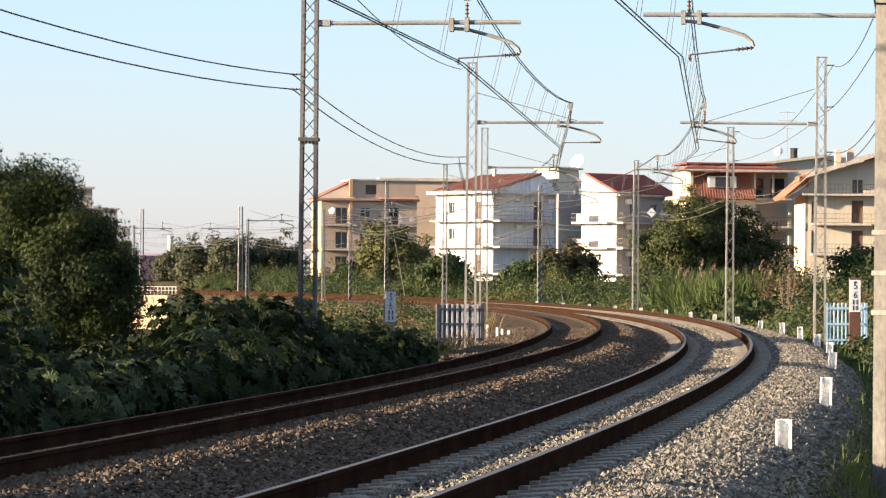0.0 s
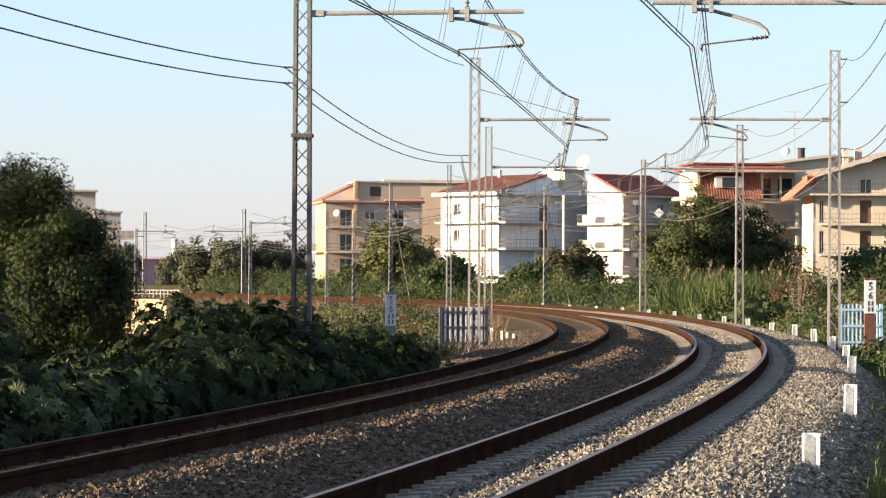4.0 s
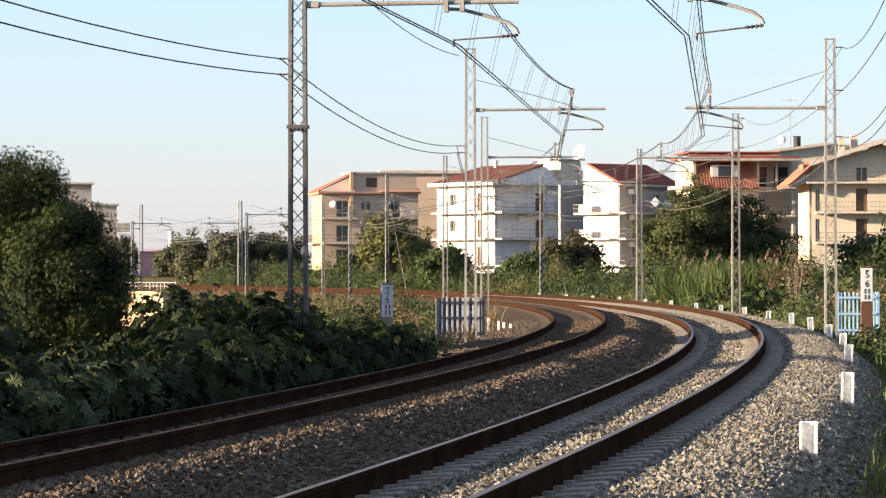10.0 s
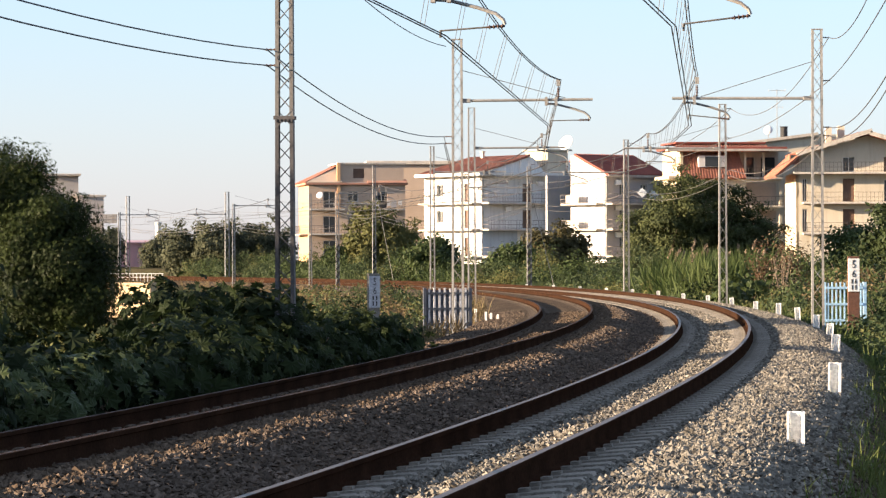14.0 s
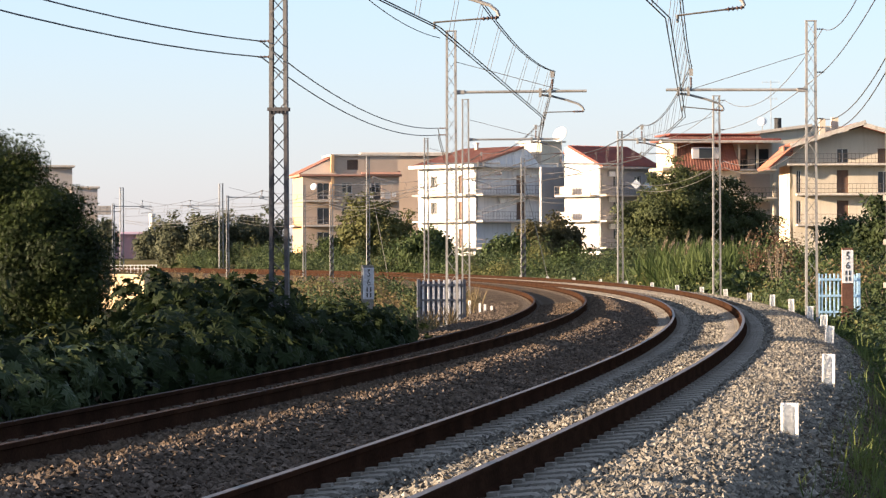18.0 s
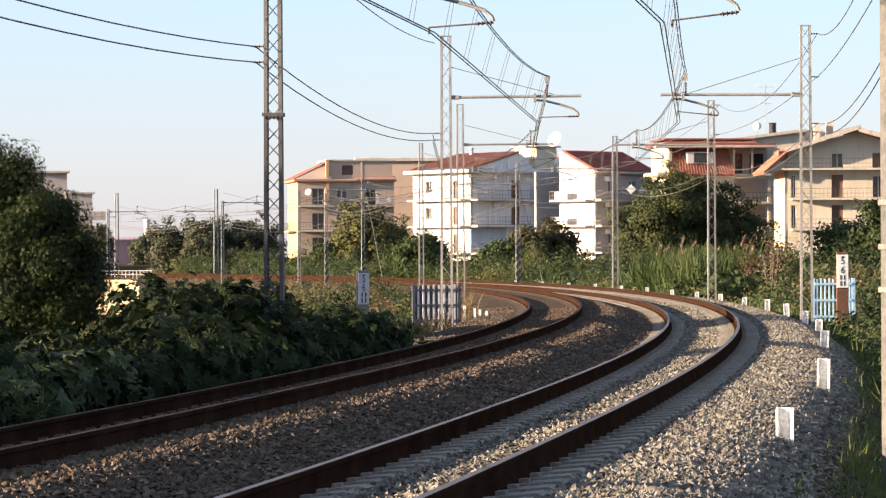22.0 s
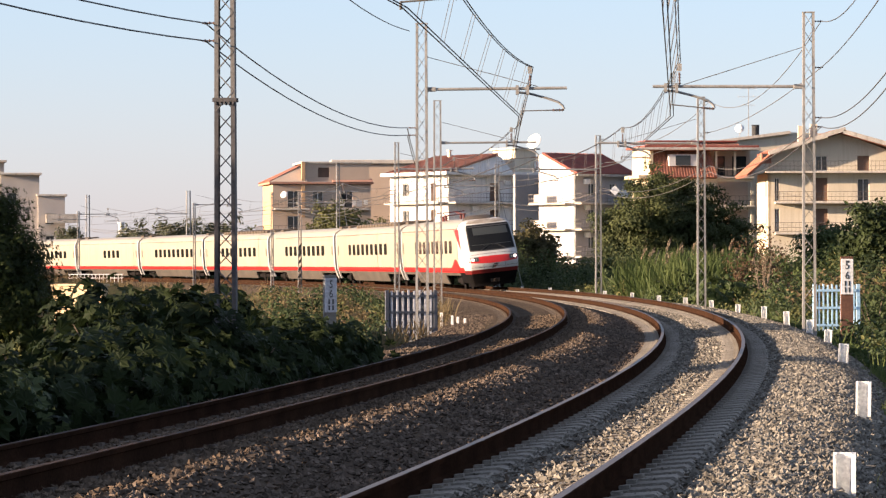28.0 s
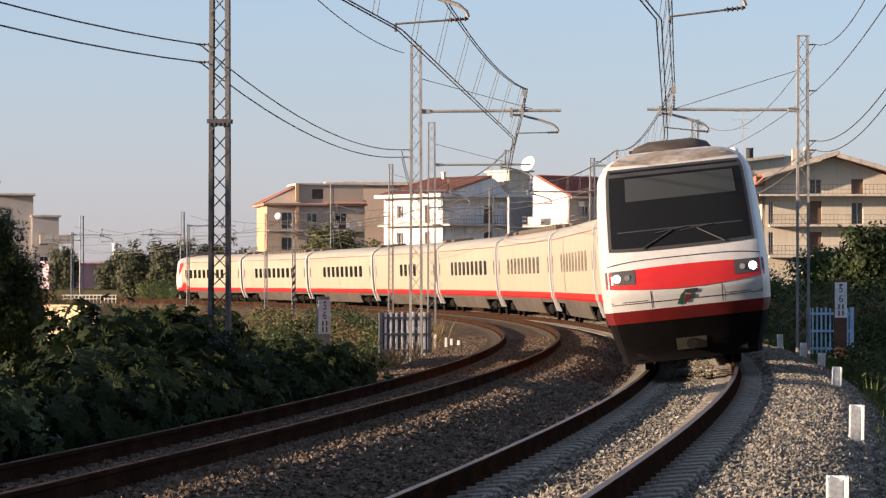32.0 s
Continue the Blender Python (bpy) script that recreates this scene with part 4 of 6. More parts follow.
def right_blocks():
    h = house("cream apartment house with red mansard roof and deep loggias", (26.8, 362), 8, 0.0, 10, 9)
    wall(h, None, 11, 0.5, 10.2, floors([(4, 1.2, 0.2, 2.2, "door"), (8.9, 3.6, 0.05, 2.5, "open")], (1.2, 4.2, 7.2)), M_cream, "front_wall")
    wall(h, pose(0, 9, 0, 0, 0, -90), 9, 0.5, 13.2, floors([(6.5, 0.7, 0.8, 2.2, "window")], (10.2,)), M_cream2, "side_wall")
    roof_slab(h, ((-0.1, -0.7, 10.1), (6.9, -0.7, 10.1), (6.4, 0.9, 13.0), (0.1, 0.9, 13.0)), 0.25, M_tile, "mansard", tiles=0.3)
    dm = part("dormer", Shape().box(1.9, 4.9, -0.35, 1.0, 11.3, 12.5).mesh("dormer", M_wwall), h)
    part("dormer_window", Shape().box(2.6, 4.2, -0.38, -0.355, 11.35, 12.4).mesh("dormer_window", M_glass), dm)
    part("roof", Shape().box(-0.7, 11.5, -0.4, 9, 13.2, 13.45, bevel=0.03).box(-0.3, 9.5, 1.0, 8.5, 13.8, 14.0, bevel=0.03).mesh("roof", M_tile_dark), h, "flat dark red roof edge")
    part("cornice", Shape().box(-1.6, 11.5, -1.0, 0.2, 12.95, 13.2, bevel=0.03).mesh("cornice", M_slab), h)
    part("corbel", Shape().box(-1.5, 0.6, -1.2, 6, 10.0, 10.35, bevel=0.03).mesh("corbel", M_cream2), h)
    for z in (7.2, 4.2):
        balcony(h, 6.8, 11.0, z, 0.5)
    balcony(h, 6.9, 11.0, 10.2, 0.3)
    part("loggia_wall", Shape().box(6.8, 11.0, 2.6, 2.8, 0.5, 10.2).mesh("loggia_wall", M_beige), h)
    for z in (4.1, 7.1):
        part("loggia_floor", Shape().box(6.8, 11.0, 0.3, 2.6, z - 0.2, z).mesh("loggia_floor", M_slab), h)
    part("terrace_wall", Shape().box(6.6, 11.2, 2.5, 2.8, 10.2, 13.2).mesh("terrace_wall", M_beige), h)
    part("terrace_opening", Shape().box(7.4, 8.5, 2.44, 2.49, 10.3, 12.4).box(9.3, 10.8, 2.44, 2.49, 10.3, 12.4).mesh("terrace_opening", M_glass), h)
    for u in (6.9, 8.9):
        part("terrace_post", Shape().box(u, u + 0.22, 0.0, 0.25, 10.2, 13.0).mesh("terrace_post", M_cream), h)
    roof_slab(h, ((-0.5, -0.75, 13.0), (9.4, -0.75, 13.0), (9.4, 0.5, 13.6), (-0.3, 0.5, 13.6)), 0.15, M_tile, "upper_roof", tiles=0.3)
    # gabled house beside it
    g = house("beige gabled apartment house with balconies and dark shutters", (37.7, 350), 1, 0.0, 12, 9)
    f = floors([(5.4, 1.2, 0.05, 2.4, "shut"), (9.6, 1.2, 0.05, 2.3, "door"), (0.9, 0.5, 0.1, 2.4, "door")], (4.25, 7.35, 10.4))
    wall(g, None, 13.5, 0.5, 12.0, [o for o in f if o[3] < 11.99] + [(4.8, 6.0, 10.45, 11.95, "door"), (9.0, 10.2, 10.45, 11.95, "shut")], M_cream, "front_wall", top=[(0, 12.0), (13.5, 12.0), (7.5, 14.2)])
    wall(g, pose(0, 9, 0, 0, 0, -90), 9, 0.5, 10.3, floors([(7.4, 0.5, 0.6, 2.4, "window")], (7.3, 4.2)), M_cream2, "side_wall")
    for z in (4.25, 7.35, 10.4):
        balcony(g, 0.6 if z < 10 else -0.4, 13.5, z, 1.25)
    roof_slab(g, ((-2.3, -1.3, 10.0), (-2.3, 8.5, 10.0), (0.7, 8.5, 12.6), (0.7, -1.3, 12.6)), 0.22, M_tile_bright, "lean_to_roof", tiles=0.3)
    sk = part("skylight", Shape().box(-0.7, 0.3, -0.4, 0.6, 11.2, 12.25).mesh("skylight", M_tile_bright), g, "tiled box round a roof window")
    part("pane", Shape().box(-0.6, 0.2, -0.42, -0.405, 11.6, 12.15).mesh("pane", M_glass), sk)
    for a_, b_ in (((-0.1, -1.45, 12.2), (7.6, -1.45, 14.6)), ((14.6, -1.45, 12.3), (7.4, -1.45, 14.35))):
        part("verge", Shape().bar(a_, b_, 0.12, 0.42).mesh("verge", M_slab), g, "pale concrete roof edge")
    roof_slab(g, ((0.0, -1.4, 12.3), (0.0, 9, 12.3), (7.6, 9, 14.7), (7.6, -1.4, 14.7)), 0.3, M_tile, tiles=0.3)
    roof_slab(g, ((14.5, -1.4, 12.4), (14.5, 9, 12.4), (7.4, 9, 14.4), (7.4, -1.4, 14.4)), 0.3, M_tile)
    part("chimney", Shape().box(3.2, 3.8, 1.0, 1.6, 13, 15.0).box(4.5, 5.2, 1.5, 2.2, 13, 15.2).mesh("chimney", M_cream), g)
    b = house("long beige house with a shallow roof behind", (33.5, 372), 4, 0.0, 14, 9)
    wall(b, None, 16, 0.5, 13.6, [], M_cream, "front_wall", top=[(0, 13.6), (16, 13.6), (16, 14.9), (8, 15.2)])
    roof_slab(b, ((-1.2, -0.6, 14.0), (-1.2, 8, 14.0), (9, 8, 15.3), (9, -0.6, 15.3)), 0.3, M_slab)
    part("water_tank", Shape().tube([(5.6, 1.5, 14.8), (5.6, 1.5, 15.9), (5.6, 1.5, 16.0)], [0.4, 0.4, 0.48], 14).mesh("water_tank", M_rubber), b, "black roof water tank")


def far_blocks():
    h = house("distant grey-beige apartment block with stepped roofs", (-55.8, 470), 9, 0.0, 12, 9)
    for u0, u1, top in ((-3, 3.5, 15.0), (3.0, 8.2, 13.3), (8.0, 11.6, 10.4)):
        ops = [(u0 + 1.0, u0 + 2.2, z, z + 1.5, "window") for z in (3.6, 6.6, 9.4) if z + 1.5 < top]
        ops = [(a - u0, b - u0, c, d, k) for a, b, c, d, k in ops]
        wall(h, pose(u0, 0.0 if u0 < 0 else -0.35 * u0 / 3, 0), u1 - u0, 0.5, top, ops, M_greybeige, "front_wall", thick=6)
        part("roof_slab", Shape().box(u0 - 0.2, u1 + 0.3, -1.2, 6.5, top, top + 0.3, bevel=0.03).mesh("roof_slab", M_slab), h)
    balcony(h, 9, 13.3, 7.0, 1.4, pose(0, -1.2, 0), solid=M_slab)
    l = house("long low house with a faded pink wall", (-42.5, 440), 15, 0.0, 14, 6)
    wall(l, None, 10.6, 0.3, 3.9, [(2, 3, 1.5, 3.0, "window"), (8, 9, 1.5, 3.0, "window")], M_pink, "front_wall", thick=5)
    roof_slab(l, ((-0.3, -0.4, 4.0), (10.9, -0.4, 4.0), (10.9, 5, 4.3), (-0.3, 5, 4.3)), 0.15, M_pink)
    wt = thing("water_tower", "distant white cylindrical tower among trees", "tower", pose(-46.8, 600, -3.0))
    part("shaft", Shape().tube([(0, 0, 0), (0, 0, 11)], 0.5, 16).tube([(0, 0, 11), (0, 0, 11.4)], 0.6, 16).mesh("shaft", M_wwall, smooth=True), wt)


M_greyblue = surface("pale_grey_render", (0.66, 0.65, 0.62), (0.57, 0.56, 0.54), 0.9, 0.3, 8.0, 0.15, dirt=(0.28, 0.28, 0.28), grains=0.3)
M_bluewall = surface("faded_blue_render", (0.40, 0.46, 0.52), (0.35, 0.405, 0.46), 0.9, 0.5, 8.0, 0.15, dirt=(0.28, 0.31, 0.35), grains=0.3)
M_cream2 = surface("pale_cream_render", (0.52, 0.43, 0.30), (0.46, 0.385, 0.27), 0.9, 0.3, 8.0, 0.2, grains=0.3)
M_tile_dark = surface("dark_red_tiles", (0.26, 0.075, 0.05), (0.20, 0.06, 0.045), 0.85, 0.6, 12.0, 0.6, dist=0.03)
M_pinkish = surface("dull_pink_render", (0.42, 0.22, 0.15), (0.35, 0.18, 0.125), 0.9, 0.5, 8.0, 0.2, dirt=(0.25, 0.16, 0.12), grains=0.3)
M_tile_bright = surface("new_red_tiles", (0.42, 0.165, 0.10), (0.35, 0.13, 0.08), 0.85, 0.6, 12.0, 0.6, dist=0.03)
M_greybeige = surface("grey_beige_render", (0.42, 0.38, 0.34), (0.36, 0.33, 0.30), 0.9, 0.3, 8.0, 0.2, grains=0.3)
M_pink = surface("faded_pink_render", (0.42, 0.27, 0.30), (0.36, 0.24, 0.26), 0.9, 0.3, 8.0, 0.2, grains=0.3)
corner_house_beige()
white_block()
right_blocks()
far_blocks()
dish(37.2, 373.0, 14.7, 0.5, -10)
ta = thing("tv_antenna", "thin roof television antenna with short cross rods", "antenna", pose(38.2, 373.5, 14.7))
part("pole", Shape().tube([(0, 0, 0), (0, 0, 5.4)], 0.035, 6).mesh("pole", M_steel), ta)
for zz, ww in ((5.2, 0.9), (4.3, 1.1), (3.4, 0.6)):
    part("boom", Shape().tube([(-ww, 0, zz), (ww, 0, zz)], 0.02, 5).mesh("boom", M_steel), ta)
    for k in range(5):
        xx = -ww + k * ww / 2
        part("rod", Shape().tube([(xx, 0, zz - 0.16), (xx, 0, zz + 0.16)], 0.012, 4).mesh("rod", M_steel), ta)
dish(16.4, 398, 13.9, 0.95, -40)
dish(-13.2, 429, 8.9, 0.45, -20)
dish(17.0, 402.0, 11.65, 0.6, -30)
dish(25.2, 379.4, 7.75, 0.6, -30)


# ---------------------------------------------------------------- plants


def leaf_template(kind):
    """Verts (x across, y along, z lift) and faces of one leaf, about 1 long."""
    if kind == "palm":
        vs, fs = [(0, 0, 0)], []
        for i, (a, r) in enumerate([(-135, 0.6), (-108, 0.45), (-80, 0.85), (-56, 0.58), (-36, 0.95), (-17, 0.62), (0, 1.0), (17, 0.62), (36, 0.95), (56, 0.58), (80, 0.85), (108, 0.45), (135, 0.6)]):
            vs.append((r * math.sin(radians(a)), r * math.cos(radians(a)), -0.18 * r * r + 0.05 * (i % 2)))
        fs = [(0, i, i + 1) for i in range(1, 13)]
        return np.array(vs), fs
    if kind == "blade":
        return np.array([(-0.022, 0, 0), (0.022, 0, 0), (0.02, 0.5, 0.06), (-0.02, 0.5, 0.06), (0, 1, -0.06)]), [(0, 1, 2, 3), (3, 2, 4)]
    if kind == "needle":
        return np.array([(-0.09, 0, 0), (0.09, 0, 0), (-0.42, 0.85, 0.05), (0.0, 1.0, 0.12), (0.42, 0.85, 0.05)]), [(0, 1, 2), (0, 1, 3), (0, 1, 4)]
    return np.array([(0, 0, 0), (0.28, 0.4, 0.06), (0, 1, -0.1), (-0.28, 0.4, 0.06)]), [(0, 1, 2), (0, 2, 3)]


def scatter(points, dirs, sizes, kind, rng, facing=None):
    """Leaves at points, growing along dirs; their upper sides turn towards facing where it is given, else at random."""
    tv, tf = leaf_template(kind)
    n, k = len(points), len(tv)
    d = dirs / np.linalg.norm(dirs, axis=1, keepdims=True)
    r = rng.normal(size=(n, 3))
    if facing is not None:
        f = facing + 0.38 * r
        f /= np.linalg.norm(f, axis=1, keepdims=True)
        d = d - f * np.sum(d * f, axis=1, keepdims=True) + 0.05 * rng.normal(size=(n, 3))
        d /= np.linalg.norm(d, axis=1, keepdims=True)
        r = f
    a = np.cross(d, r)
    a /= np.linalg.norm(a, axis=1, keepdims=True)
    b = np.cross(a, d)
    v = points[:, None] + sizes[:, None, None] * (tv[None, :, 0:1] * a[:, None] + tv[None, :, 1:2] * d[:, None] + tv[None, :, 2:3] * b[:, None])
    faces = [tuple(i * k + j for j in f) for i in range(n) for f in tf]
    return v.reshape(-1, 3), faces


def clumps(rng, n_clump, per, spread, size, centre, radii, shell=0.65, up=0.3, squash=0.8, jit=0.09):
    """Points in clumps that fill an ellipsoid, denser towards its skin."""
    c = rng.normal(size=(n_clump, 3))
    c /= np.linalg.norm(c, axis=1, keepdims=True)
    c *= (shell + (1.05 - shell) * rng.random((n_clump, 1)) ** 0.6) * (1 + jit * rng.normal(size=(n_clump, 1)))
    c = c * np.array(radii) + np.array(centre)
    p = np.repeat(c, per, axis=0) + np.clip(rng.normal(size=(n_clump * per, 3)), -1.7, 1.7) * spread * np.array([1, 1, squash])
    out = p - np.array(centre)
    d = out / np.maximum(np.linalg.norm(out, axis=1, keepdims=True), 1e-3) * 0.6 + rng.normal(size=p.shape) * 0.7 + np.array([0, 0, up])
    s = size * (0.6 + 0.8 * rng.random(len(p)))
    own = p - np.repeat(c, per, axis=0)
    own /= np.maximum(np.linalg.norm(own, axis=1, keepdims=True), 1e-3)
    facing = own * 0.7 + out / np.maximum(np.linalg.norm(out, axis=1, keepdims=True), 1e-3) * 0.5 + np.array([0, 0, 0.25])
    return p, d, s, facing


def tree(label, x, y, height, radius, seed, leaf, material, base=None, n_clump=110, per=45, kind="leaf", crown_low=0.25, spread=0.32, category="tree", name="tree", shell=0.6, jit=0.09, squash=0.8):
    rng = np.random.default_rng(seed)
    z = float(ground_z(np.array(x), np.array(y))) if base is None else base
    t = thing(name, label, category, pose(x, y, z))
    tr = Shape()
    lean = rng.normal(size=2) * 0.012
    hh = height * 0.8
    pts = [(lean[0] * k * k * hh / 6, lean[1] * k * k * hh / 6, hh * k / 5 - 0.3) for k in range(6)]
    r0 = max(0.05, height * 0.022)
    tr.tube(pts, [r0 * (1 - 0.16 * k) for k in range(6)], 8)
    cz, rz = height * (1 + crown_low) / 2, height * (1 - crown_low) / 2
    for k in range(9):
        a = k * 2.4 + rng.random()
        z0 = height * (0.25 + 0.055 * k)
        ez = min(z0 + height * 0.2, height * 0.85)
        reach = radius * 0.6 * math.sqrt(max(0.05, 1 - ((ez - cz) / rz) ** 2))
        e = (math.cos(a) * reach, math.sin(a) * reach, ez)
        mid = (e[0] * 0.45, e[1] * 0.45, z0 + (e[2] - z0) * 0.6)
        tr.tube([(0, 0, z0), mid, e], [r0 * 0.45, r0 * 0.3, r0 * 0.1], 5)
    part("trunk", tr.mesh("trunk", M_bark), t)
    p, d, s, fc = clumps(rng, n_clump, per, spread, leaf, (0, 0, cz), (radius, radius, rz), shell, 0.3, squash, jit)
    v, f = scatter(p, d, s, kind, rng, fc)
    part("crown", mesh_from("crown", v, f, material), t)
    return t


JOINED = collections.defaultdict(lambda: ([], [], [0]))


def shrub(label, x, y, height, radius, seed, leaf, material, base=None, n_clump=30, per=40, kind="leaf", spread=0.2, name="shrub", joined=False):
    rng = np.random.default_rng(seed)
    z = float(ground_z(np.array(x), np.array(y))) if base is None else base
    if joined:
        p, d, s, fc = clumps(rng, n_clump, per, spread, leaf, (x, y, z + height * 0.52), (radius, radius, height * 0.5), 0.35)
        p[:, 2] = np.maximum(p[:, 2], z + 0.03)
        v, f = scatter(p, d, s, kind, rng, fc)
        vs, fs, n = JOINED[material.name]
        vs.append(v)
        fs += [tuple(i + n[0] for i in q) for q in f]
        n[0] += len(v)
        return None
    t = thing(name, label, "shrub", pose(x, y, z), group="bushes along the railway")
    st = Shape()
    for k in range(6):
        a = k * 1.05 + rng.random()
        e = (math.cos(a) * radius * 0.6, math.sin(a) * radius * 0.6, height * (0.6 + 0.25 * rng.random()))
        st.tube([(0.05 * math.cos(a), 0.05 * math.sin(a), -0.1), (e[0] * 0.4, e[1] * 0.4, e[2] * 0.5), e], [0.03, 0.022, 0.008], 5)
    part("woody_base", st.mesh("woody_base", M_bark), t)
    p, d, s, fc = clumps(rng, n_clump, per, spread, leaf, (0, 0, height * 0.52), (radius, radius, height * 0.5), 0.35)
    p[:, 2] = np.maximum(p[:, 2], 0.03)
    v, f = scatter(p, d, s, kind, rng, fc)
    part("foliage", mesh_from("foliage", v, f, material), t)
    return t


def at_line(s, o):
    p = line(s, o)
    return p.x, p.y


def build_plants():
    rng = random.Random(5)
    # broad-leaved shrubs along the inner track, shade put into their leaf colour
    k = 0
    for s in np.arange(-12, 51, 2.1):
        for o in (-6.6, -8.6):
            x, y = at_line(s + rng.uniform(-0.6, 0.6), o + rng.uniform(-0.4, 0.4))
            end = np.clip((54 - s) / 8, 0.5, 1)
            dip = 0.55 if o < -7.5 and 26 < s < 39 else 0.97 if o < -7.5 and s > 40 else 1.0
            hgt = (1.2 if o > -7.5 else 1.9) * dip * end * rng.uniform(0.85, 1.1)
            if s < 20:
                hgt *= 0.85 + 0.15 * max(0, s - 4) / 16
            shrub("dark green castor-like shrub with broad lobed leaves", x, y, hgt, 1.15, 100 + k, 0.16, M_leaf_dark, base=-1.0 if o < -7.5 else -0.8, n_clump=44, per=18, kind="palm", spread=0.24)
            k += 1
    for s, o, h in ((37.6, -6.8, 1.75), (35.0, -7.4, 1.6), (42.5, -8.9, 2.05), (47.0, -8.9, 1.95), (53, -8.4, 1.7)):
        x, y = at_line(s, o)
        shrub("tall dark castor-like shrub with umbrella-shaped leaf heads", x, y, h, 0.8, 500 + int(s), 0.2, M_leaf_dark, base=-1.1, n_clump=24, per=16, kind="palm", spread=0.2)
    # pine beyond them
    for x, y, h, r, sd in ((-11.8, 80, 5.5, 2.5, 7), (-10.4, 78, 5.1, 2.0, 8), (-9.1, 75, 4.5, 1.7, 9), (-8.1, 74, 3.6, 1.25, 13)):
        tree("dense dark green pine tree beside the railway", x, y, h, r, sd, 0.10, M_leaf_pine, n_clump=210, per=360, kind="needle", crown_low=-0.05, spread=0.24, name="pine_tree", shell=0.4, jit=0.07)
    # Added pine left of the view, only there to cast shade on the line.
    tree("unseen pine tree added to cast shade across the tracks", -9.9, 53.0, 5.4, 1.7, 10, 0.08, M_leaf_pine, n_clump=150, per=380, kind="needle", crown_low=-0.05, spread=0.22, name="pine_tree", shell=0.4)
    # Row added out of view to block low sun from the hedge.
    for s in np.arange(-6, 37, 2.8):
        x, y = at_line(s, -11.6 + rng.uniform(-0.3, 0.3))
        shrub("tall shrub added out of view to shade the hedge", x, y, rng.uniform(2.5, 3.0), 1.5, 60 + int(s), 0.2, M_leaf_dark, base=-1.0, n_clump=40, per=26, kind="leaf", spread=0.35)
    # dark round tree by the gabled house
    for x, y, h, r, sd in ((16.5, 230, 7.9, 2.1, 11), (14.8, 231, 5.8, 1.5, 14), (18.6, 232, 7.6, 2.1, 12), (20.6, 233, 6.7, 1.9, 15), (22.5, 234, 5.4, 1.6, 16)):
        tree("dark green feathery tree in front of the houses", x, y, h, r, sd, 0.19, M_leaf_bigtree, n_clump=int(75 * r), per=150, spread=0.36, shell=0.25, crown_low=0.0, jit=0.16, squash=0.55)
    # reddish dry plants and broad-leaved shrubs near the outer masts
    for x, y, h, r in ((14.6, 149, 2.7, 0.45), (15.9, 152, 3.1, 0.5), (16.8, 154, 2.5, 0.4)):
        shrub("tall reddish-brown withered shrub near the houses", x, y, h + 0.6, r, int(x * 10), 0.13, M_leaf_red, n_clump=34, per=22, spread=0.26)
    for x, y, h in ((11.9, 132, 1.5), (12.6, 134, 1.9), (13.3, 135, 1.7), (12.2, 137, 1.6), (14.1, 137, 1.9)):
        shrub("dark green broad-leaved shrub at the foot of a mast", x, y, h, 0.75, int(x * 31), 0.17, M_leaf_tree, base=-0.95, n_clump=30, per=16, kind="palm", spread=0.2)
    # olive-coloured trees in front of the beige house and further left
    for x, y, h, r, sd, m in ((-4.7, 300, 6.1, 2.2, 21, M_leaf_olive), (-2.6, 305, 4.6, 1.8, 22, M_leaf_olive), (-7.4, 303, 2.6, 1.3, 23, M_leaf_tree), (9.6, 290, 3.4, 1.6, 24, M_leaf_brown), (12.0, 292, 3.6, 1.7, 25, M_leaf_brown), (0.2, 262, 2.9, 1.5, 35, M_leaf_tree), (6.4, 255, 2.6, 1.5, 36, M_leaf_tree),
                              (-20.8, 345, 4.8, 2.4, 26, M_leaf_hazy), (-24.6, 350, 5.2, 2.4, 27, M_leaf_hazy), (-17.4, 350, 4.4, 2.0, 28, M_leaf_hazy), (-15.6, 352, 3.8, 1.5, 29, M_leaf_hazy), (0.8, 300, 3.0, 1.5, 30, M_leaf_tree),
                              (-38.6, 420, 4.8, 1.8, 31, M_leaf_hazy), (-33.5, 430, 3.4, 1.8, 32, M_leaf_hazy), (27.6, 200, 5.6, 1.6, 33, M_leaf_dark2), (29.4, 235, 4.2, 1.9, 34, M_leaf_tree)):
        tree("tall shrubby tree, the farthest with haze-greyed leaves" if m is not M_leaf_tree else "dark green bushy tree", x, y, h, r, sd, 0.34, m, n_clump=90, per=80, spread=0.4, crown_low=0.0, shell=0.3, jit=0.2)
    # hedge of shrubs behind the far side of the tracks
    k = 0
    for s in np.arange(78, 330, 3.2):
        for o, hh in ((6.2, 1.5), (9.0, 2.2), (12.5, 2.6)):
            if rng.random() < 0.12:
                continue
            x, y = at_line(s + rng.uniform(-1.2, 1.2), o + rng.uniform(-1, 1))
            m = rng.choice((M_leaf_mid, M_leaf_tree, M_leaf_tree, M_leaf_olive, M_leaf_dark, M_leaf_dry if 85 < s < 140 else M_leaf_mid))
            shrub("green leafy bush beside the railway", x, y, hh * rng.uniform(0.55, 1.3), rng.uniform(1.0, 1.9), 300 + k, 0.17, m, n_clump=22, per=34, spread=0.3, base=-0.95 + min(1.2, max(0, (y - 200) / 150)), joined=s > 130)
            k += 1

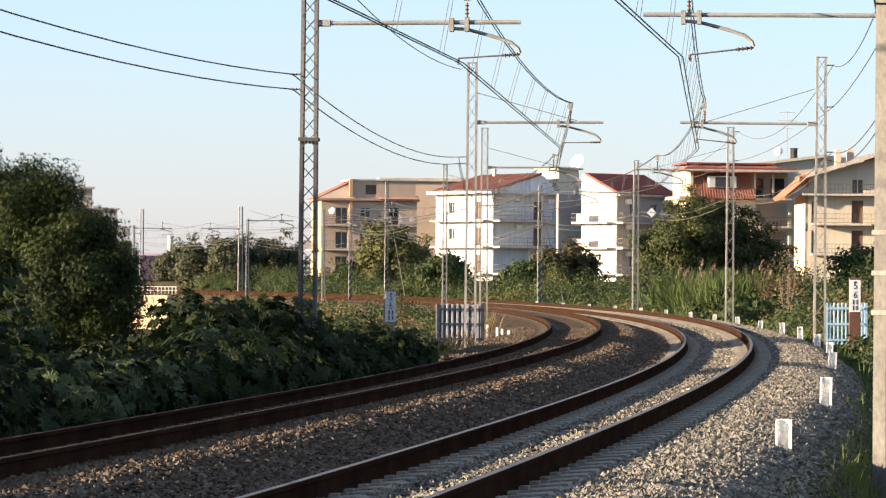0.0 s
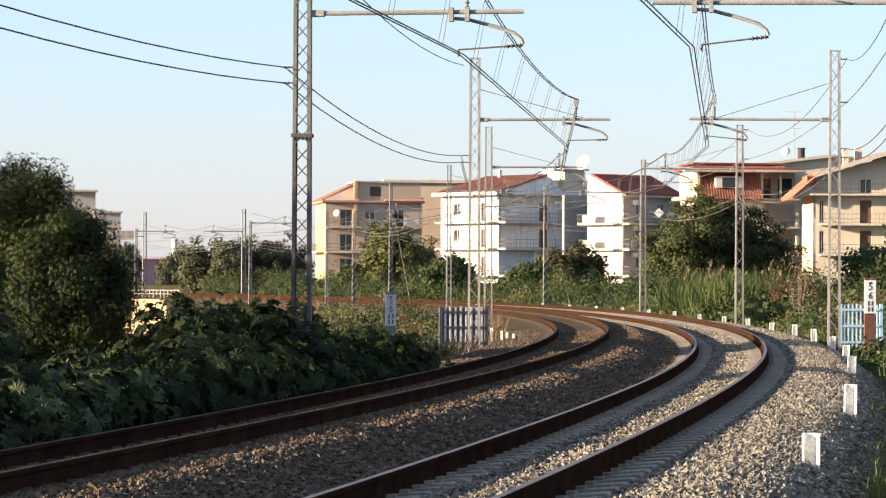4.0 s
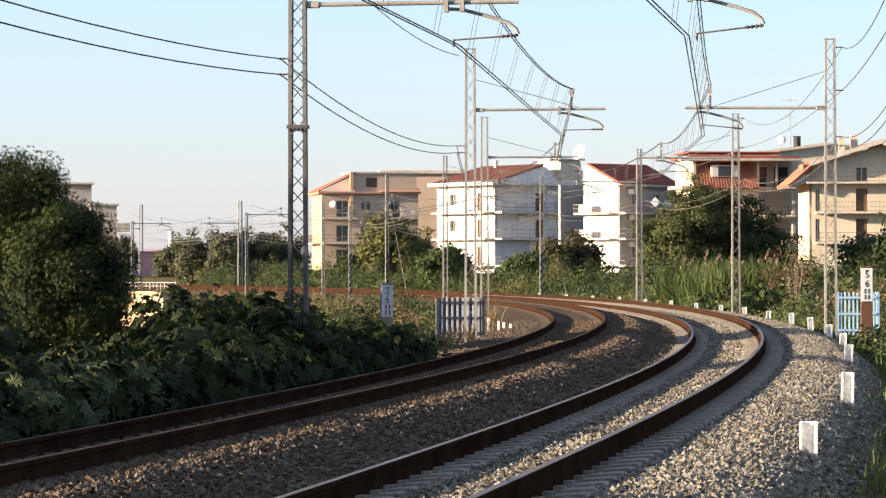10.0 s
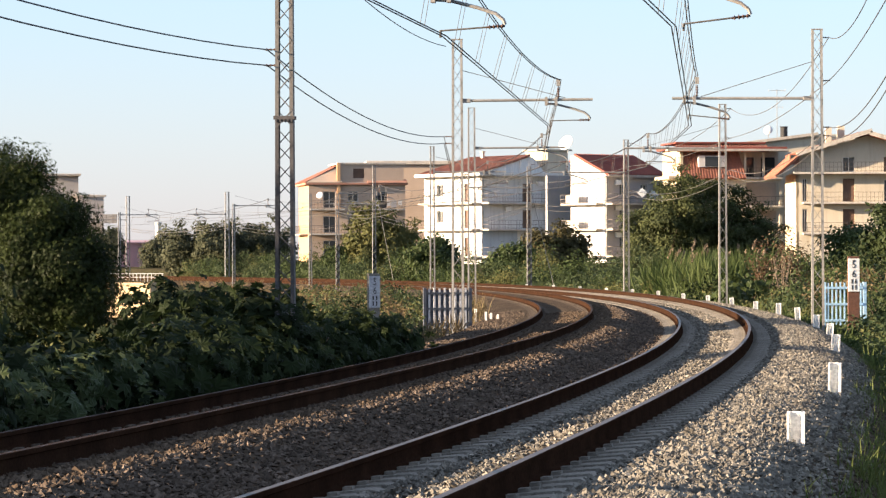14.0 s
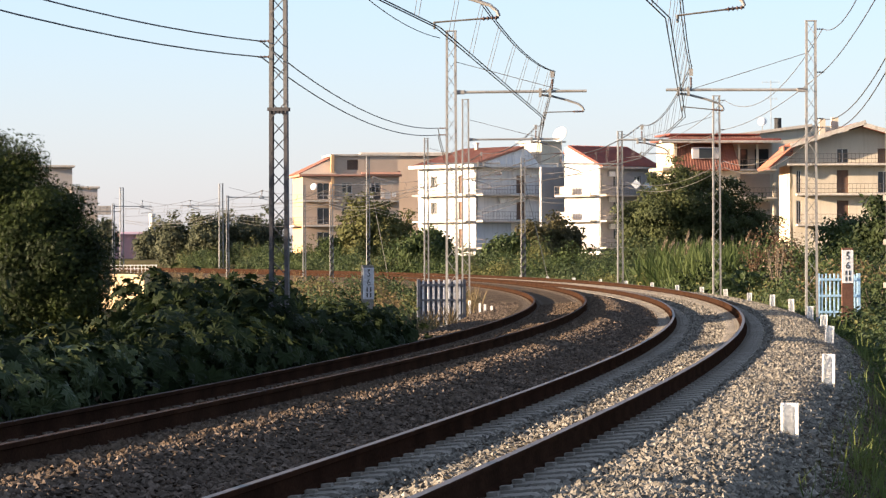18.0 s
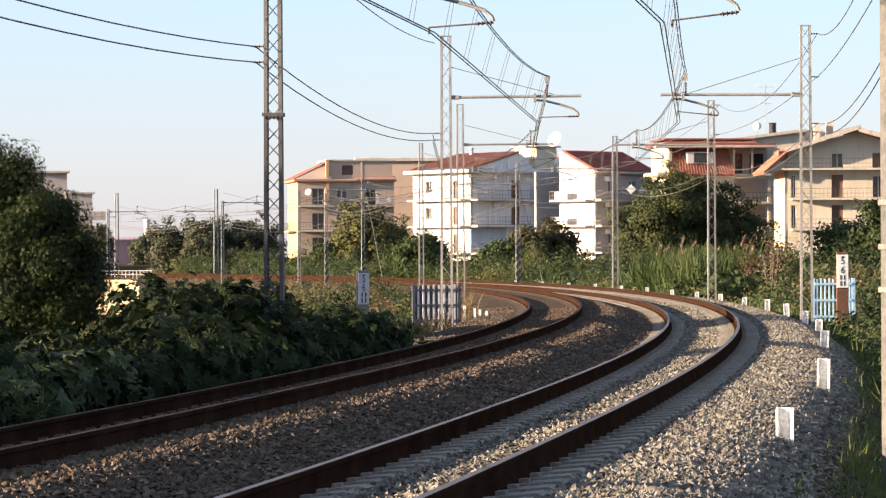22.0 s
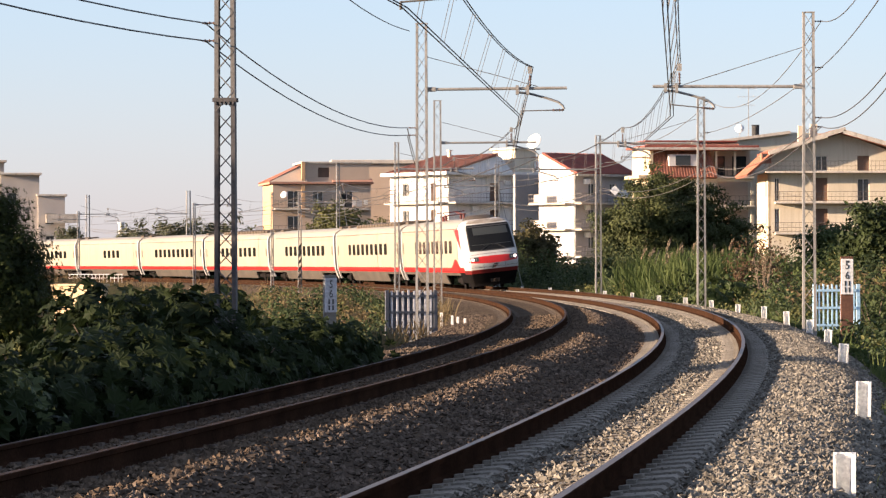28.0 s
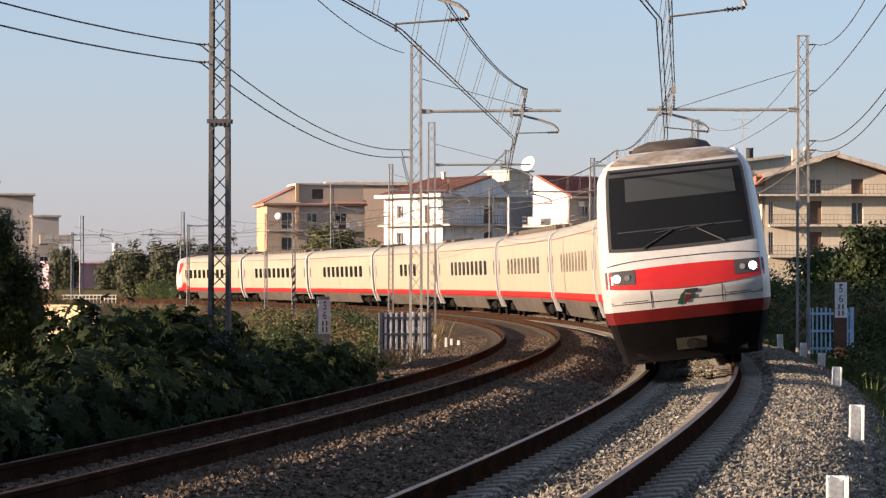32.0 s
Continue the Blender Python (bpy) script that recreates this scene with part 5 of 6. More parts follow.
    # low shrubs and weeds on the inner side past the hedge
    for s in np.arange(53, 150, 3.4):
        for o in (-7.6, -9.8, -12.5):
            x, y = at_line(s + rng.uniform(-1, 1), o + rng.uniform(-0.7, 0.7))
            if abs(s - 81) < 3 and o > -8.5 or -0.0945 < x / y < -0.077:   # fence gap, and a bearing kept clear so the camera sees the parapet
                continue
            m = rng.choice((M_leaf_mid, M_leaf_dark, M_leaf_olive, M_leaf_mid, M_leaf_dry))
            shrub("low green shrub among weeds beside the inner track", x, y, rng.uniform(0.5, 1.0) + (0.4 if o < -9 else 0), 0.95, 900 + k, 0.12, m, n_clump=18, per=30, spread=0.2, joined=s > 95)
            k += 1
    for s in np.arange(100, 190, 2.6):
        x, y = at_line(s, 4.6 + rng.uniform(-0.4, 0.6))
        shrub("bright green leafy weeds beside the outer track", x, y, rng.uniform(0.7, 1.3), 1.0, 1300 + k, 0.13, rng.choice((M_leaf_mid, M_leaf_mid, M_leaf_olive)), n_clump=16, per=34, spread=0.24, base=-0.95, joined=s > 130)
        k += 1
    # leafy weeds on the outer slope close by
    for s in np.arange(22, 98, 2.2):
        for o in (4.0, 5.6):
            x, y = at_line(s + rng.uniform(-0.6, 0.6), o + rng.uniform(-0.3, 0.5))
            shrub("green leafy weeds on the outer slope", x, y, rng.uniform(0.55, 0.9) + (0.35 if o > 5 else 0), 0.75, 1600 + k, 0.13, rng.choice((M_leaf_mid, M_leaf_mid, M_leaf_tree, M_leaf_olive)), n_clump=22, per=36, spread=0.2, base=-1.0)
            k += 1
    for s in np.arange(29, 60, 2.3):
        x, y = at_line(s + rng.uniform(-0.6, 0.6), 3.25 + rng.uniform(-0.2, 0.25))
        shrub("bright green leafy weeds at the ballast foot", x, y, rng.uniform(0.4, 0.65), 0.42, 2600 + k, 0.09, rng.choice((M_leaf_mid, M_leaf_reed)), n_clump=14, per=26, spread=0.12, base=-0.8)
        k += 1
    # Extra weeds whose lighter green paints sun patches at the hedge's foot.
    for s in (18.5, 20.5, 23):
        x, y = at_line(s, -5.95)
        shrub("added weeds, lighter green in place of sunlit hedge leaves", x, y, 0.75, 0.55, 2700 + k, 0.13, M_leaf_mid, n_clump=14, per=16, kind="palm", spread=0.15, base=-0.45)
        k += 1
    # reeds
    rn = np.random.default_rng(77)
    for q in range(6):
        n = 1500
        s = 140 + q * 4.0 + rn.normal(size=n) * 2.0
        o = 5.6 + (q % 3) * 1.5 + rn.normal(size=n) * 0.7
        x, y, h = np.interp(s, SS, LX), np.interp(s, SS, LY), np.interp(s, SS, HEAD)
        pts = np.stack([x + o * np.cos(h), y + o * np.sin(h), np.full(n, -0.9)], -1)
        d = rn.normal(size=pts.shape) * 0.34 + np.array([0, 0, 1])
        pts[:, 2] += rn.random(n) * (1.0 + 0.8 * (0.5 + 0.5 * np.sin(s * 1.7 + o)))
        v, f = scatter(pts, d, 0.9 + 0.8 * rn.random(n), "blade", rn)
        tagged(new("reed_bed", mesh_from("reed_bed", v, f, M_leaf_reed)), "tall fresh green reeds beside the line", "reeds", kind="stuff")

    n = 26
    s = 143 + np.concatenate([rn.normal(size=13) * 1.2 + 3, rn.normal(size=13) * 2.5 + 12])
    o = 5.2 + rn.random(n) * 4.2
    x, y, h = np.interp(s, SS, LX), np.interp(s, SS, LY), np.interp(s, SS, HEAD)
    base = np.stack([x + o * np.cos(h), y + o * np.sin(h), 0.75 + rn.random(n) * 1.1], -1)
    lean_ = np.array([0.35, 0, 1]) + rn.normal(size=(n, 3)) * 0.15
    pts = np.repeat(base, 26, axis=0) + np.repeat(lean_, 26, axis=0) * rn.random((n * 26, 1)) * 0.5
    v, f = scatter(pts, np.repeat(lean_, 26, axis=0) + rn.normal(size=pts.shape) * 0.25, 0.14 + 0.1 * rn.random(len(pts)), "leaf", rn)
    tagged(new("reed_plumes", mesh_from("reed_plumes", v, f, M_plume)), "pale pinkish feathery plumes on the reeds", "reeds", kind="stuff")
    x, y = 13.6, 131.0
    shrub("pale withered leafless shrub before the gabled house", x, y, 3.4, 0.55, 4040, 0.10, M_plume, n_clump=26, per=14, spread=0.24)
    for key, (vs, fs, n) in sorted(JOINED.items()):
        m = bpy.data.materials[key]
        tagged(new("distant_bushes", mesh_from("distant_bushes", np.concatenate(vs), fs, m)), "far leafy bushes grown together beyond the curve", "bushes", kind="stuff")


build_plants()


# ---------------------------------------------------------------- train
M_cab_paint = surface("cab_white_paint", (0.41, 0.40, 0.38), (0.385, 0.375, 0.355), 0.32, 0.8, 6.0, 0.02, grains=0.3)
# White coaches made cream: warm sunlight put into the paint, plus dirt streaks.
M_sunlit_white_paint = surface("train_cream_paint", (0.30, 0.268, 0.20), (0.275, 0.243, 0.18), 0.42, 0.4, 6.0, 0.03, dirt=(0.225, 0.19, 0.135), grains=0.3)
M_red_paint = surface("train_red_paint", (0.40, 0.016, 0.013), (0.34, 0.014, 0.012), 0.35, 0.4, 6.0, 0.03, grains=0.3)
M_darkred = plain("dull_dark_red_paint", (0.16, 0.03, 0.02), 0.6)
M_skirt = surface("train_skirt_grey", (0.065, 0.053, 0.041), (0.042, 0.035, 0.028), 0.7, 0.5, 8.0, 0.1, dirt=(0.10, 0.08, 0.06))
M_roof = surface("train_roof_grey", (0.10, 0.077, 0.055), (0.05, 0.037, 0.027), 0.8, 0.5, 8.0, 0.1, dirt=(0.06, 0.045, 0.032))
M_bogie = surface("bogie_iron", (0.007, 0.006, 0.0055), (0.012, 0.009, 0.0075), 0.85, 2.0, 20.0, 0.2, spec=0.08)
M_tglass = plain("train_window_glass", (0.008, 0.009, 0.010), 0.12)
M_tglass.node_tree.nodes["Principled BSDF"].inputs["Specular IOR Level"].default_value = 0.07
# Red with shade put in, for the low line on the cab front.
M_shaded_red = surface("grimy_red_paint", (0.14, 0.008, 0.007), (0.08, 0.006, 0.005), 0.5, 1.5, 9.0, 0.03, grains=0.3)
M_soot = surface("sooty_roof_paint", (0.05, 0.035, 0.022), (0.022, 0.015, 0.010), 0.85, 1.5, 12.0, 0.1, dirt=(0.10, 0.085, 0.065))
M_grime = surface("grimy_white_paint", (0.33, 0.30, 0.25), (0.17, 0.135, 0.095), 0.6, 1.6, 10.0, 0.05, dirt=(0.035, 0.024, 0.016))
M_reflection_dash = plain("grey_blind", (0.022, 0.025, 0.022), 0.5)
M_apron = surface("black_apron_paint", (0.0035, 0.003, 0.003), (0.006, 0.005, 0.0045), 0.9, 2.0, 20.0, 0.1, spec=0.05)
M_lampglass = plain("headlight_glass", (0.055, 0.052, 0.048), 0.15)
M_lens = plain("unlit_lens", (0.20, 0.19, 0.175), 0.2)
M_panto = surface("pantograph_red", (0.13, 0.03, 0.024), (0.08, 0.022, 0.018), 0.7, 2.0, 20.0, 0.1)
M_lamp = plain("headlight_glow", (1, 0.95, 0.85), 0.3, emit=(1.0, 0.9, 0.72), strength=1.8)
# body outline on one side: half width against height above the rail
SIDE = [(1.16, 0.32), (1.28, 0.62), (1.36, 0.98), (1.395, 1.02), (1.40, 1.40), (1.40, 1.75), (1.385, 2.1), (1.335, 2.85), (1.295, 3.22), (1.285, 3.28), (1.18, 3.49), (0.92, 3.63), (0.45, 3.71), (0.0, 3.73)]
SIDE_W, SIDE_Z = [a for a, _ in SIDE], [b for _, b in SIDE]


def half_w(z):
    return float(np.interp(z, SIDE_Z, SIDE_W))


def shell(z0, z1, y0, y1, out=0.0, sides=(-1, 1)):
    """A strip of the car's skin between two heights, mirrored to both sides, with a little thickness."""
    zs = [z0] + [z for z in SIDE_Z if z0 + 1e-4 < z < z1 - 1e-4] + [z1]
    sh = Shape()
    for sg in sides:
        vs, fs = [], []
        for z in zs:
            for y in (y0, y1):
                vs.append((sg * (half_w(z) + out), y, z))
                vs.append((sg * (half_w(z) - 0.06), y, z))
        n = len(zs)
        for i in range(n - 1):
            a = i * 4
            fs += [(a, a + 4, a + 6, a + 2), (a + 1, a + 3, a + 7, a + 5), (a, a + 1, a + 5, a + 4), (a + 2, a + 6, a + 7, a + 3)]
        fs += [(0, 2, 3, 1), ((n - 1) * 4, (n - 1) * 4 + 1, (n - 1) * 4 + 3, (n - 1) * 4 + 2)]
        sh.add(vs, fs)
    return sh


def build_car(label, length, windows, front=0, roof_gear=False, pantograph=False):
    """One coach; y along it, origin at rail level in the middle. front: +1 or -1 where a driver's cab ends it."""
    t = thing("train_car", label, "train car", group="cars of the train")
    y0, y1 = -length / 2 + 0.38, length / 2 - 0.38
    if front < 0:
        y0 += 3.2
    if front > 0:
        y1 -= 3.2
    up = part("body", shell(1.22, 3.25, y0, y1).mesh("body", M_sunlit_white_paint, smooth=True), t)
    part("red_stripe", shell(0.95, 1.22, y0, y1, 0.004).mesh("red_stripe", M_red_paint, smooth=True), t, "bright red stripe")
    part("skirt", shell(0.32, 0.95, y0 + 5.6, y1 - 5.6).mesh("skirt", M_skirt, smooth=True), t, "dirty grey underfloor skirt")
    part("skirt_edge", shell(0.80, 0.95, y0, y1, -0.01).mesh("skirt_edge", M_skirt, smooth=True), t)
    part("roof_line", shell(3.25, 3.275, y0, y1, 0.008).mesh("roof_line", M_darkred), t, "thin red line under the roof")
    rf = Shape()
    prof = [(w, z) for w, z in SIDE if z >= 3.28]
    full = [(-w, z) for w, z in prof] + [(w, z) for w, z in prof[::-1][1:]]
    rf.prism(full, y0, y1)
    part("roof", rf.mesh("roof", M_sunlit_white_paint, smooth=True), t)
    fl = Shape().box(-1.25, 1.25, y0, y1, 0.92, 1.0)
    for y in (y0 + 0.02, y1 - 0.06):
        ends = [(-half_w(z), z) for z in SIDE_Z if z > 0.95] + [(half_w(z), z) for z in SIDE_Z[::-1] if z > 0.95]
        fl.prism([(x * 0.98, z) for x, z in ends], y, y + 0.04)
    part("end_wall", fl.mesh("end_wall", M_rubber), t)
    gl = Shape()
    for yc in windows:
        for sg in (-1, 1):
            vs = []
            for z in (1.98, 2.06, 2.58, 2.66):
                for d in (-0.54, -0.46, 0.46, 0.54):
                    vs.append((sg * (half_w(z) + 0.006), yc + d, z))
            fs = [(r * 4 + c, r * 4 + c + 1, r * 4 + c + 5, r * 4 + c + 4) for r in range(3) for c in range(3) if not (r in (0, 2) and c in (0, 2))]
            fs += [(0 + 1, 5, 4), (2, 7, 6), (8, 9, 13), (10, 11, 14)]
            win = Shape().add(vs, fs)
            part("window", win.mesh("window", M_tglass), up, "dark tinted window")
    for ye, sg_y in ((y0 + 0.7, 1), (y1 - 0.7, -1)):
        if (sg_y > 0 and front < 0) or (sg_y < 0 and front > 0):
            continue
        dr = Shape()
        for sg in (-1, 1):
            for z0_, z1_ in ((1.1, 3.1),):
                zs = np.linspace(z0_, z1_, 8)
                for dy in (-0.45, 0.43):
                    vs = [(sg * (half_w(z) + 0.008), ye + sg_y * 0.2 + dy + e, z) for z in zs for e in (0, 0.02)]
                    dr.add(vs, [(i * 2, i * 2 + 1, i * 2 + 3, i * 2 + 2) for i in range(7)])
            zs = (2.0, 2.62)
            dr.add([(sg * (half_w(z) + 0.009), ye + sg_y * 0.2 + e, z) for z in zs for e in (-0.14, 0.14)], [(0, 1, 3, 2)])
        part("door_joint", dr.mesh("door_joint", M_rubber), up)
        bel = Shape()
        ring = [(-half_w(z) + 0.14, z) for z in SIDE_Z if z > 0.9] + [(half_w(z) - 0.14, z) for z in SIDE_Z[::-1] if z > 0.9]
        yy = length / 2 if sg_y < 0 else -length / 2 - 0.0
        bel.prism(ring, min(yy, yy - sg_y * -0.3), max(yy, yy - sg_y * -0.3))
        part("gangway_bellows", bel.mesh("gangway_bellows", M_rubber), t)
        for sg in (-1, 1):
            fair = shell(0.45, 3.45, ye - sg_y * 0.72, ye - sg_y * 0.38, 0.035, (sg,))
            part("end_fairing", fair.mesh("end_fairing", M_cab_paint, smooth=True), t)
    for yb in (-length / 2 + 4.0 if front >= 0 else -length / 2 + 4.6, length / 2 - 4.0 if front <= 0 else length / 2 - 4.6):
        bg = part("bogie", Shape().box(-1.1, -0.95, yb - 1.9, yb + 1.9, 0.38, 0.62, bevel=0.04).box(0.95, 1.1, yb - 1.9, yb + 1.9, 0.38, 0.62, bevel=0.04).box(-1.0, 1.0, yb - 0.35, yb + 0.35, 0.45, 0.9).box(-1.18, -1.0, yb - 0.5, yb + 0.5, 0.3, 0.7, bevel=0.05).box(1.0, 1.18, yb - 0.5, yb + 0.5, 0.3, 0.7, bevel=0.05).mesh("bogie", M_bogie), t)
        for dy in (-1.35, 1.35):
            ws = Shape()
            for x in (-0.75, 0.75):
                ws.tube([(x - 0.065, yb + dy, 0.445), (x + 0.065, yb + dy, 0.445)], 0.445, 24)
            ws.tube([(-0.75, yb + dy, 0.445), (0.75, yb + dy, 0.445)], 0.09, 10)
            part("wheelset", ws.mesh("wheelset", M_bogie, smooth=True), bg)
    if roof_gear:
        unit = Shape().box(-0.72, 0.72, 0, 0.75, 3.66, 3.86, bevel=0.03).mesh("roof_unit", M_roof)
        for i in range(16):
            part("roof_unit", unit, t, at=pose(0, y0 + 3 + i * (length - 9) / 16, 0))
    box_ = Shape().box(-0.55, 0.55, 0, 0.9, 3.66, 3.84, bevel=0.04).mesh("roof_box", M_roof)
    for y in (y0 + 1.0, y1 - 1.6):
        part("roof_box", box_, t, at=pose(0, y, 0))
    if pantograph:
        yb = y0 + (y1 - y0) * 0.42
        pg = Shape()
        for x in (-0.5, 0.5):
            for dy in (-0.6, 0.6):
                pg.tube([(x, yb + dy, 3.7), (x, yb + dy, 3.98)], 0.07, 8)
        for x in (-0.5, 0.5):
            pg.tube([(x, yb - 0.7, 4.0), (x * 0.7, yb + 1.3, 4.12)], 0.03, 6)
        pg.tube([(-0.8, yb + 1.0, 4.17), (0.8, yb + 1.0, 4.17)], 0.035, 6).tube([(-0.6, yb - 0.6, 4.0), (0.6, yb - 0.6, 4.0)], 0.035, 6)
        part("pantograph", pg.mesh("pantograph", M_panto), t, "folded dark red pantograph")
        for dy in (1.8, 2.8, 3.8):
            part("roof_insulator", Shape().tube([(-0.35, yb + dy, 3.7), (-0.35, yb + dy, 3.98), (-0.35, yb + dy, 4.02)], [0.2, 0.2, 0.12], 10).mesh("roof_insulator", M_frame), t, "pale roof insulator")
    if front:
        build_nose(t, front, length)
    return t


def build_nose(t, fr, length):
    """The driver's cab: a front skin given as setback from the tip over the front view, in bands split at the real joints."""
    tip = fr * length / 2
    back = fr * (length / 2 - 3.45)

    def setback(u, z):
        rake = np.interp(z, [0.3, 0.75, 1.05, 1.35, 1.65, 2.0, 2.3, 3.3, 3.5, 3.66, 3.73], [0.55, 0.28, 0.10, 0.0, 0.05, 0.22, 0.45, 1.25, 1.55, 2.1, 3.2])
        side = 0.22 * abs(u) ** 3 + 1.3 * max(0.0, (abs(u) - 0.89) / 0.11) ** 2.2
        return min(rake + side, 3.3)

    def width(z, s):
        w = float(np.interp(z, [0.3, 0.98, 1.4, 2.1, 2.85, 3.28, 3.45, 3.58, 3.66, 3.71, 3.73], [1.2, 1.37, 1.40, 1.395, 1.365, 1.335, 1.27, 1.12, 0.88, 0.47, 0.0]))
        return (w + (half_w(z) - w) * min(1.0, s / 3.3)) * (1 - 0.02 * (1 - s / 3.3) ** 2)

    def pt(u, z, out=0.0):
        s = setback(u, z)
        return (u * (width(z, s) + out * abs(u)), tip - fr * (s - out), z)

    def patch(us, zfun, rows, out=0.0, out_b=None):
        sh = Shape()
        nu = len(us)
        vs = []
        for k in range(rows + 1):
            for u in us:
                a, b = zfun(u)
                vs.append(pt(u, a + (b - a) * k / rows, out))
        fs = [(r * nu + c, r * nu + c + 1, (r + 1) * nu + c + 1, (r + 1) * nu + c) for r in range(rows) for c in range(nu - 1)]
        sh.add(vs, fs)
        return sh
    us = [-1, -0.985, -0.96, -0.93, -0.9, -0.86, -0.8, -0.7, -0.58, -0.45, -0.3, -0.15, 0, 0.15, 0.3, 0.45, 0.58, 0.7, 0.8, 0.86, 0.9, 0.93, 0.96, 0.985, 1]
    nose = part("cab_front", patch(us, lambda u: (1.05, 3.73), 40).mesh("cab_front", M_cab_paint, smooth=True), t, "white streamlined cab front with a dirty roof edge")
    part("cab_skirt", patch(us, lambda u: (0.20, 0.86), 9).mesh("cab_skirt", M_apron, smooth=True), t, "black lower front apron")
    part("cab_red_line", patch(us, lambda u: (0.86, 1.06), 3, 0.004).mesh("cab_red_line", M_shaded_red, smooth=True), t, "red line above the apron, darkened for shade")
    # sides between the front skin and the coach body
    for sg in (-1, 1):
        for nm, a, b, mat_ in (("cab_side", 1.22, 3.73, M_cab_paint), ("cab_side_stripe", 0.95, 1.22, M_red_paint), ("cab_side_skirt", 0.4, 0.95, M_apron)):
            sh = Shape()
            zs = np.linspace(a, b, 22 if nm == "cab_side" else 5)
            vs = []
            for z in zs:
                x, y, _ = pt(sg, z)
                vs += [(x, y, z), (sg * half_w(z), back + fr * -0.0, z)]
            sh.add(vs, [(i * 2, i * 2 + 1, i * 2 + 3, i * 2 + 2) for i in range(len(zs) - 1)])
            part(nm, sh.mesh(nm, mat_, smooth=True), t)
        rw = Shape()
        xo = 0.012
        rw.add([(sg * (half_w(z) + xo), tip - fr * y, z) for y, z in ((2.15, 2.15), (2.55, 2.7), (3.0, 3.22), (4.7, 3.22), (3.3, 2.6))], [(0, 1, 2, 3, 4)])
        part("cab_side_flash", rw.mesh("cab_side_flash", M_red_paint), t, "red flash behind the windscreen")
        sw = Shape()
        sw.add([(sg * (half_w(z) + xo), tip - fr * y, z) for y, z in ((2.9, 1.2), (4.2, 1.66), (4.7, 1.66), (6.2, 1.2))], [(0, 1, 2, 3)])
        part("cab_side_swoosh", sw.mesh("cab_side_swoosh", M_red_paint), t)
    wu = [-0.82, -0.78, -0.7, -0.55, -0.4, -0.2, 0, 0.2, 0.4, 0.55, 0.7, 0.78, 0.82]
    part("windscreen_seal", patch([-0.86, *wu, 0.86], lambda u: (2.0 + 0.06 * abs(u) ** 3, 3.40), 12, 0.008).mesh("windscreen_seal", M_rubber, smooth=True), t, "wide black rubber frame")
    part("windscreen", patch(wu, lambda u: (2.06 + 0.05 * abs(u) ** 3, 3.36), 12, 0.012).mesh("windscreen", M_tglass, smooth=True), t, "large dark windscreen")
    # Grey band painted on as the windscreen's reflection.
    part("sun_blind", patch([-0.62, -0.4, -0.2, 0, 0.2, 0.4, 0.55, 0.72], lambda u: (2.84, 3.22), 4, 0.016).mesh("sun_blind", M_reflection_dash, smooth=True), t, "painted grey-green reflection across the upper glass")
    part("dash_line", patch([-0.74, *wu[2:-2], 0.74], lambda u: (2.33, 2.35), 1, 0.02).mesh("dash_line", M_reflection_dash), t)
    for u0_, u1_ in ((-0.45, -0.1), (0.5, 0.2)):
        wp = Shape().tube([pt(u0_, 2.05, 0.04), pt(u1_, 2.3, 0.03)], 0.014, 5).tube([pt(u1_ - 0.2, 2.28, 0.022), pt(u1_ + 0.2, 2.34, 0.022)], 0.012, 5)
        part("wiper", wp.mesh("wiper", M_rubber), t)
    band = [-0.93, -0.88, -0.8, -0.7, -0.55, -0.4, -0.2, 0, 0.2, 0.4, 0.55, 0.7, 0.8, 0.88, 0.93]
    part("front_band", patch(band, lambda u: (1.36 + 0.10 * u * u, 1.74 - 0.05 * u * u), 5, 0.010).mesh("front_band", M_red_paint, smooth=True), t, "red band between the headlights")
    for sg in (-1, 1):
        hl = part("headlight", patch([sg * u for u in (0.58, 0.65, 0.75, 0.85, 0.92)], lambda u: (1.47 + 0.05 * u * u, 1.72), 4, 0.016).mesh("headlight", M_lampglass, smooth=True), t, "grey glazed headlight housing with a lit lamp")
        lx, ly, lz = pt(sg * 0.79, 1.60, 0.026)
        part("lamp", Shape().tube([(lx, ly - 0.012, lz), (lx, ly + 0.012, lz)], 0.066, 16).mesh("lamp", M_lamp), hl)
        lx, ly, lz = pt(sg * 0.67, 1.60, 0.026)
        part("lens", Shape().tube([(lx, ly - 0.01, lz), (lx, ly + 0.01, lz)], 0.045, 14).mesh("lens", M_lens), hl, "grey unlit lens")
    part("hood_seam", patch(us[4:-4], lambda u: (1.86 - 0.10 * u ** 4, 1.875 - 0.10 * u ** 4), 1, 0.006).mesh("hood_seam", M_rubber), t)
    part("lower_seam", patch(us[4:-4], lambda u: (1.17, 1.182), 1, 0.006).mesh("lower_seam", M_rubber), t)
    em = Shape()
    for c, outline in ((0, ((-0.17, 1.10), (-0.08, 1.10), (-0.01, 1.30), (-0.09, 1.26))), (2, ((-0.05, 1.12), (0.02, 1.12), (0.06, 1.24), (-0.01, 1.24))), (1, ((-0.06, 1.27), (0.17, 1.27), (0.19, 1.33), (-0.02, 1.33))), (1, ((0.04, 1.19), (0.12, 1.19), (0.14, 1.25), (0.06, 1.25)))):
        em.add([pt(dx / 1.35, z, 0.014) for dx, z in outline], [(0, 1, 2, 3)], c)
    part("emblem", em.mesh("emblem", plain("emblem_green", (0.015, 0.05, 0.03), 0.4), M_rubber, M_shaded_red), t, "small slanted bars in green, red and black")
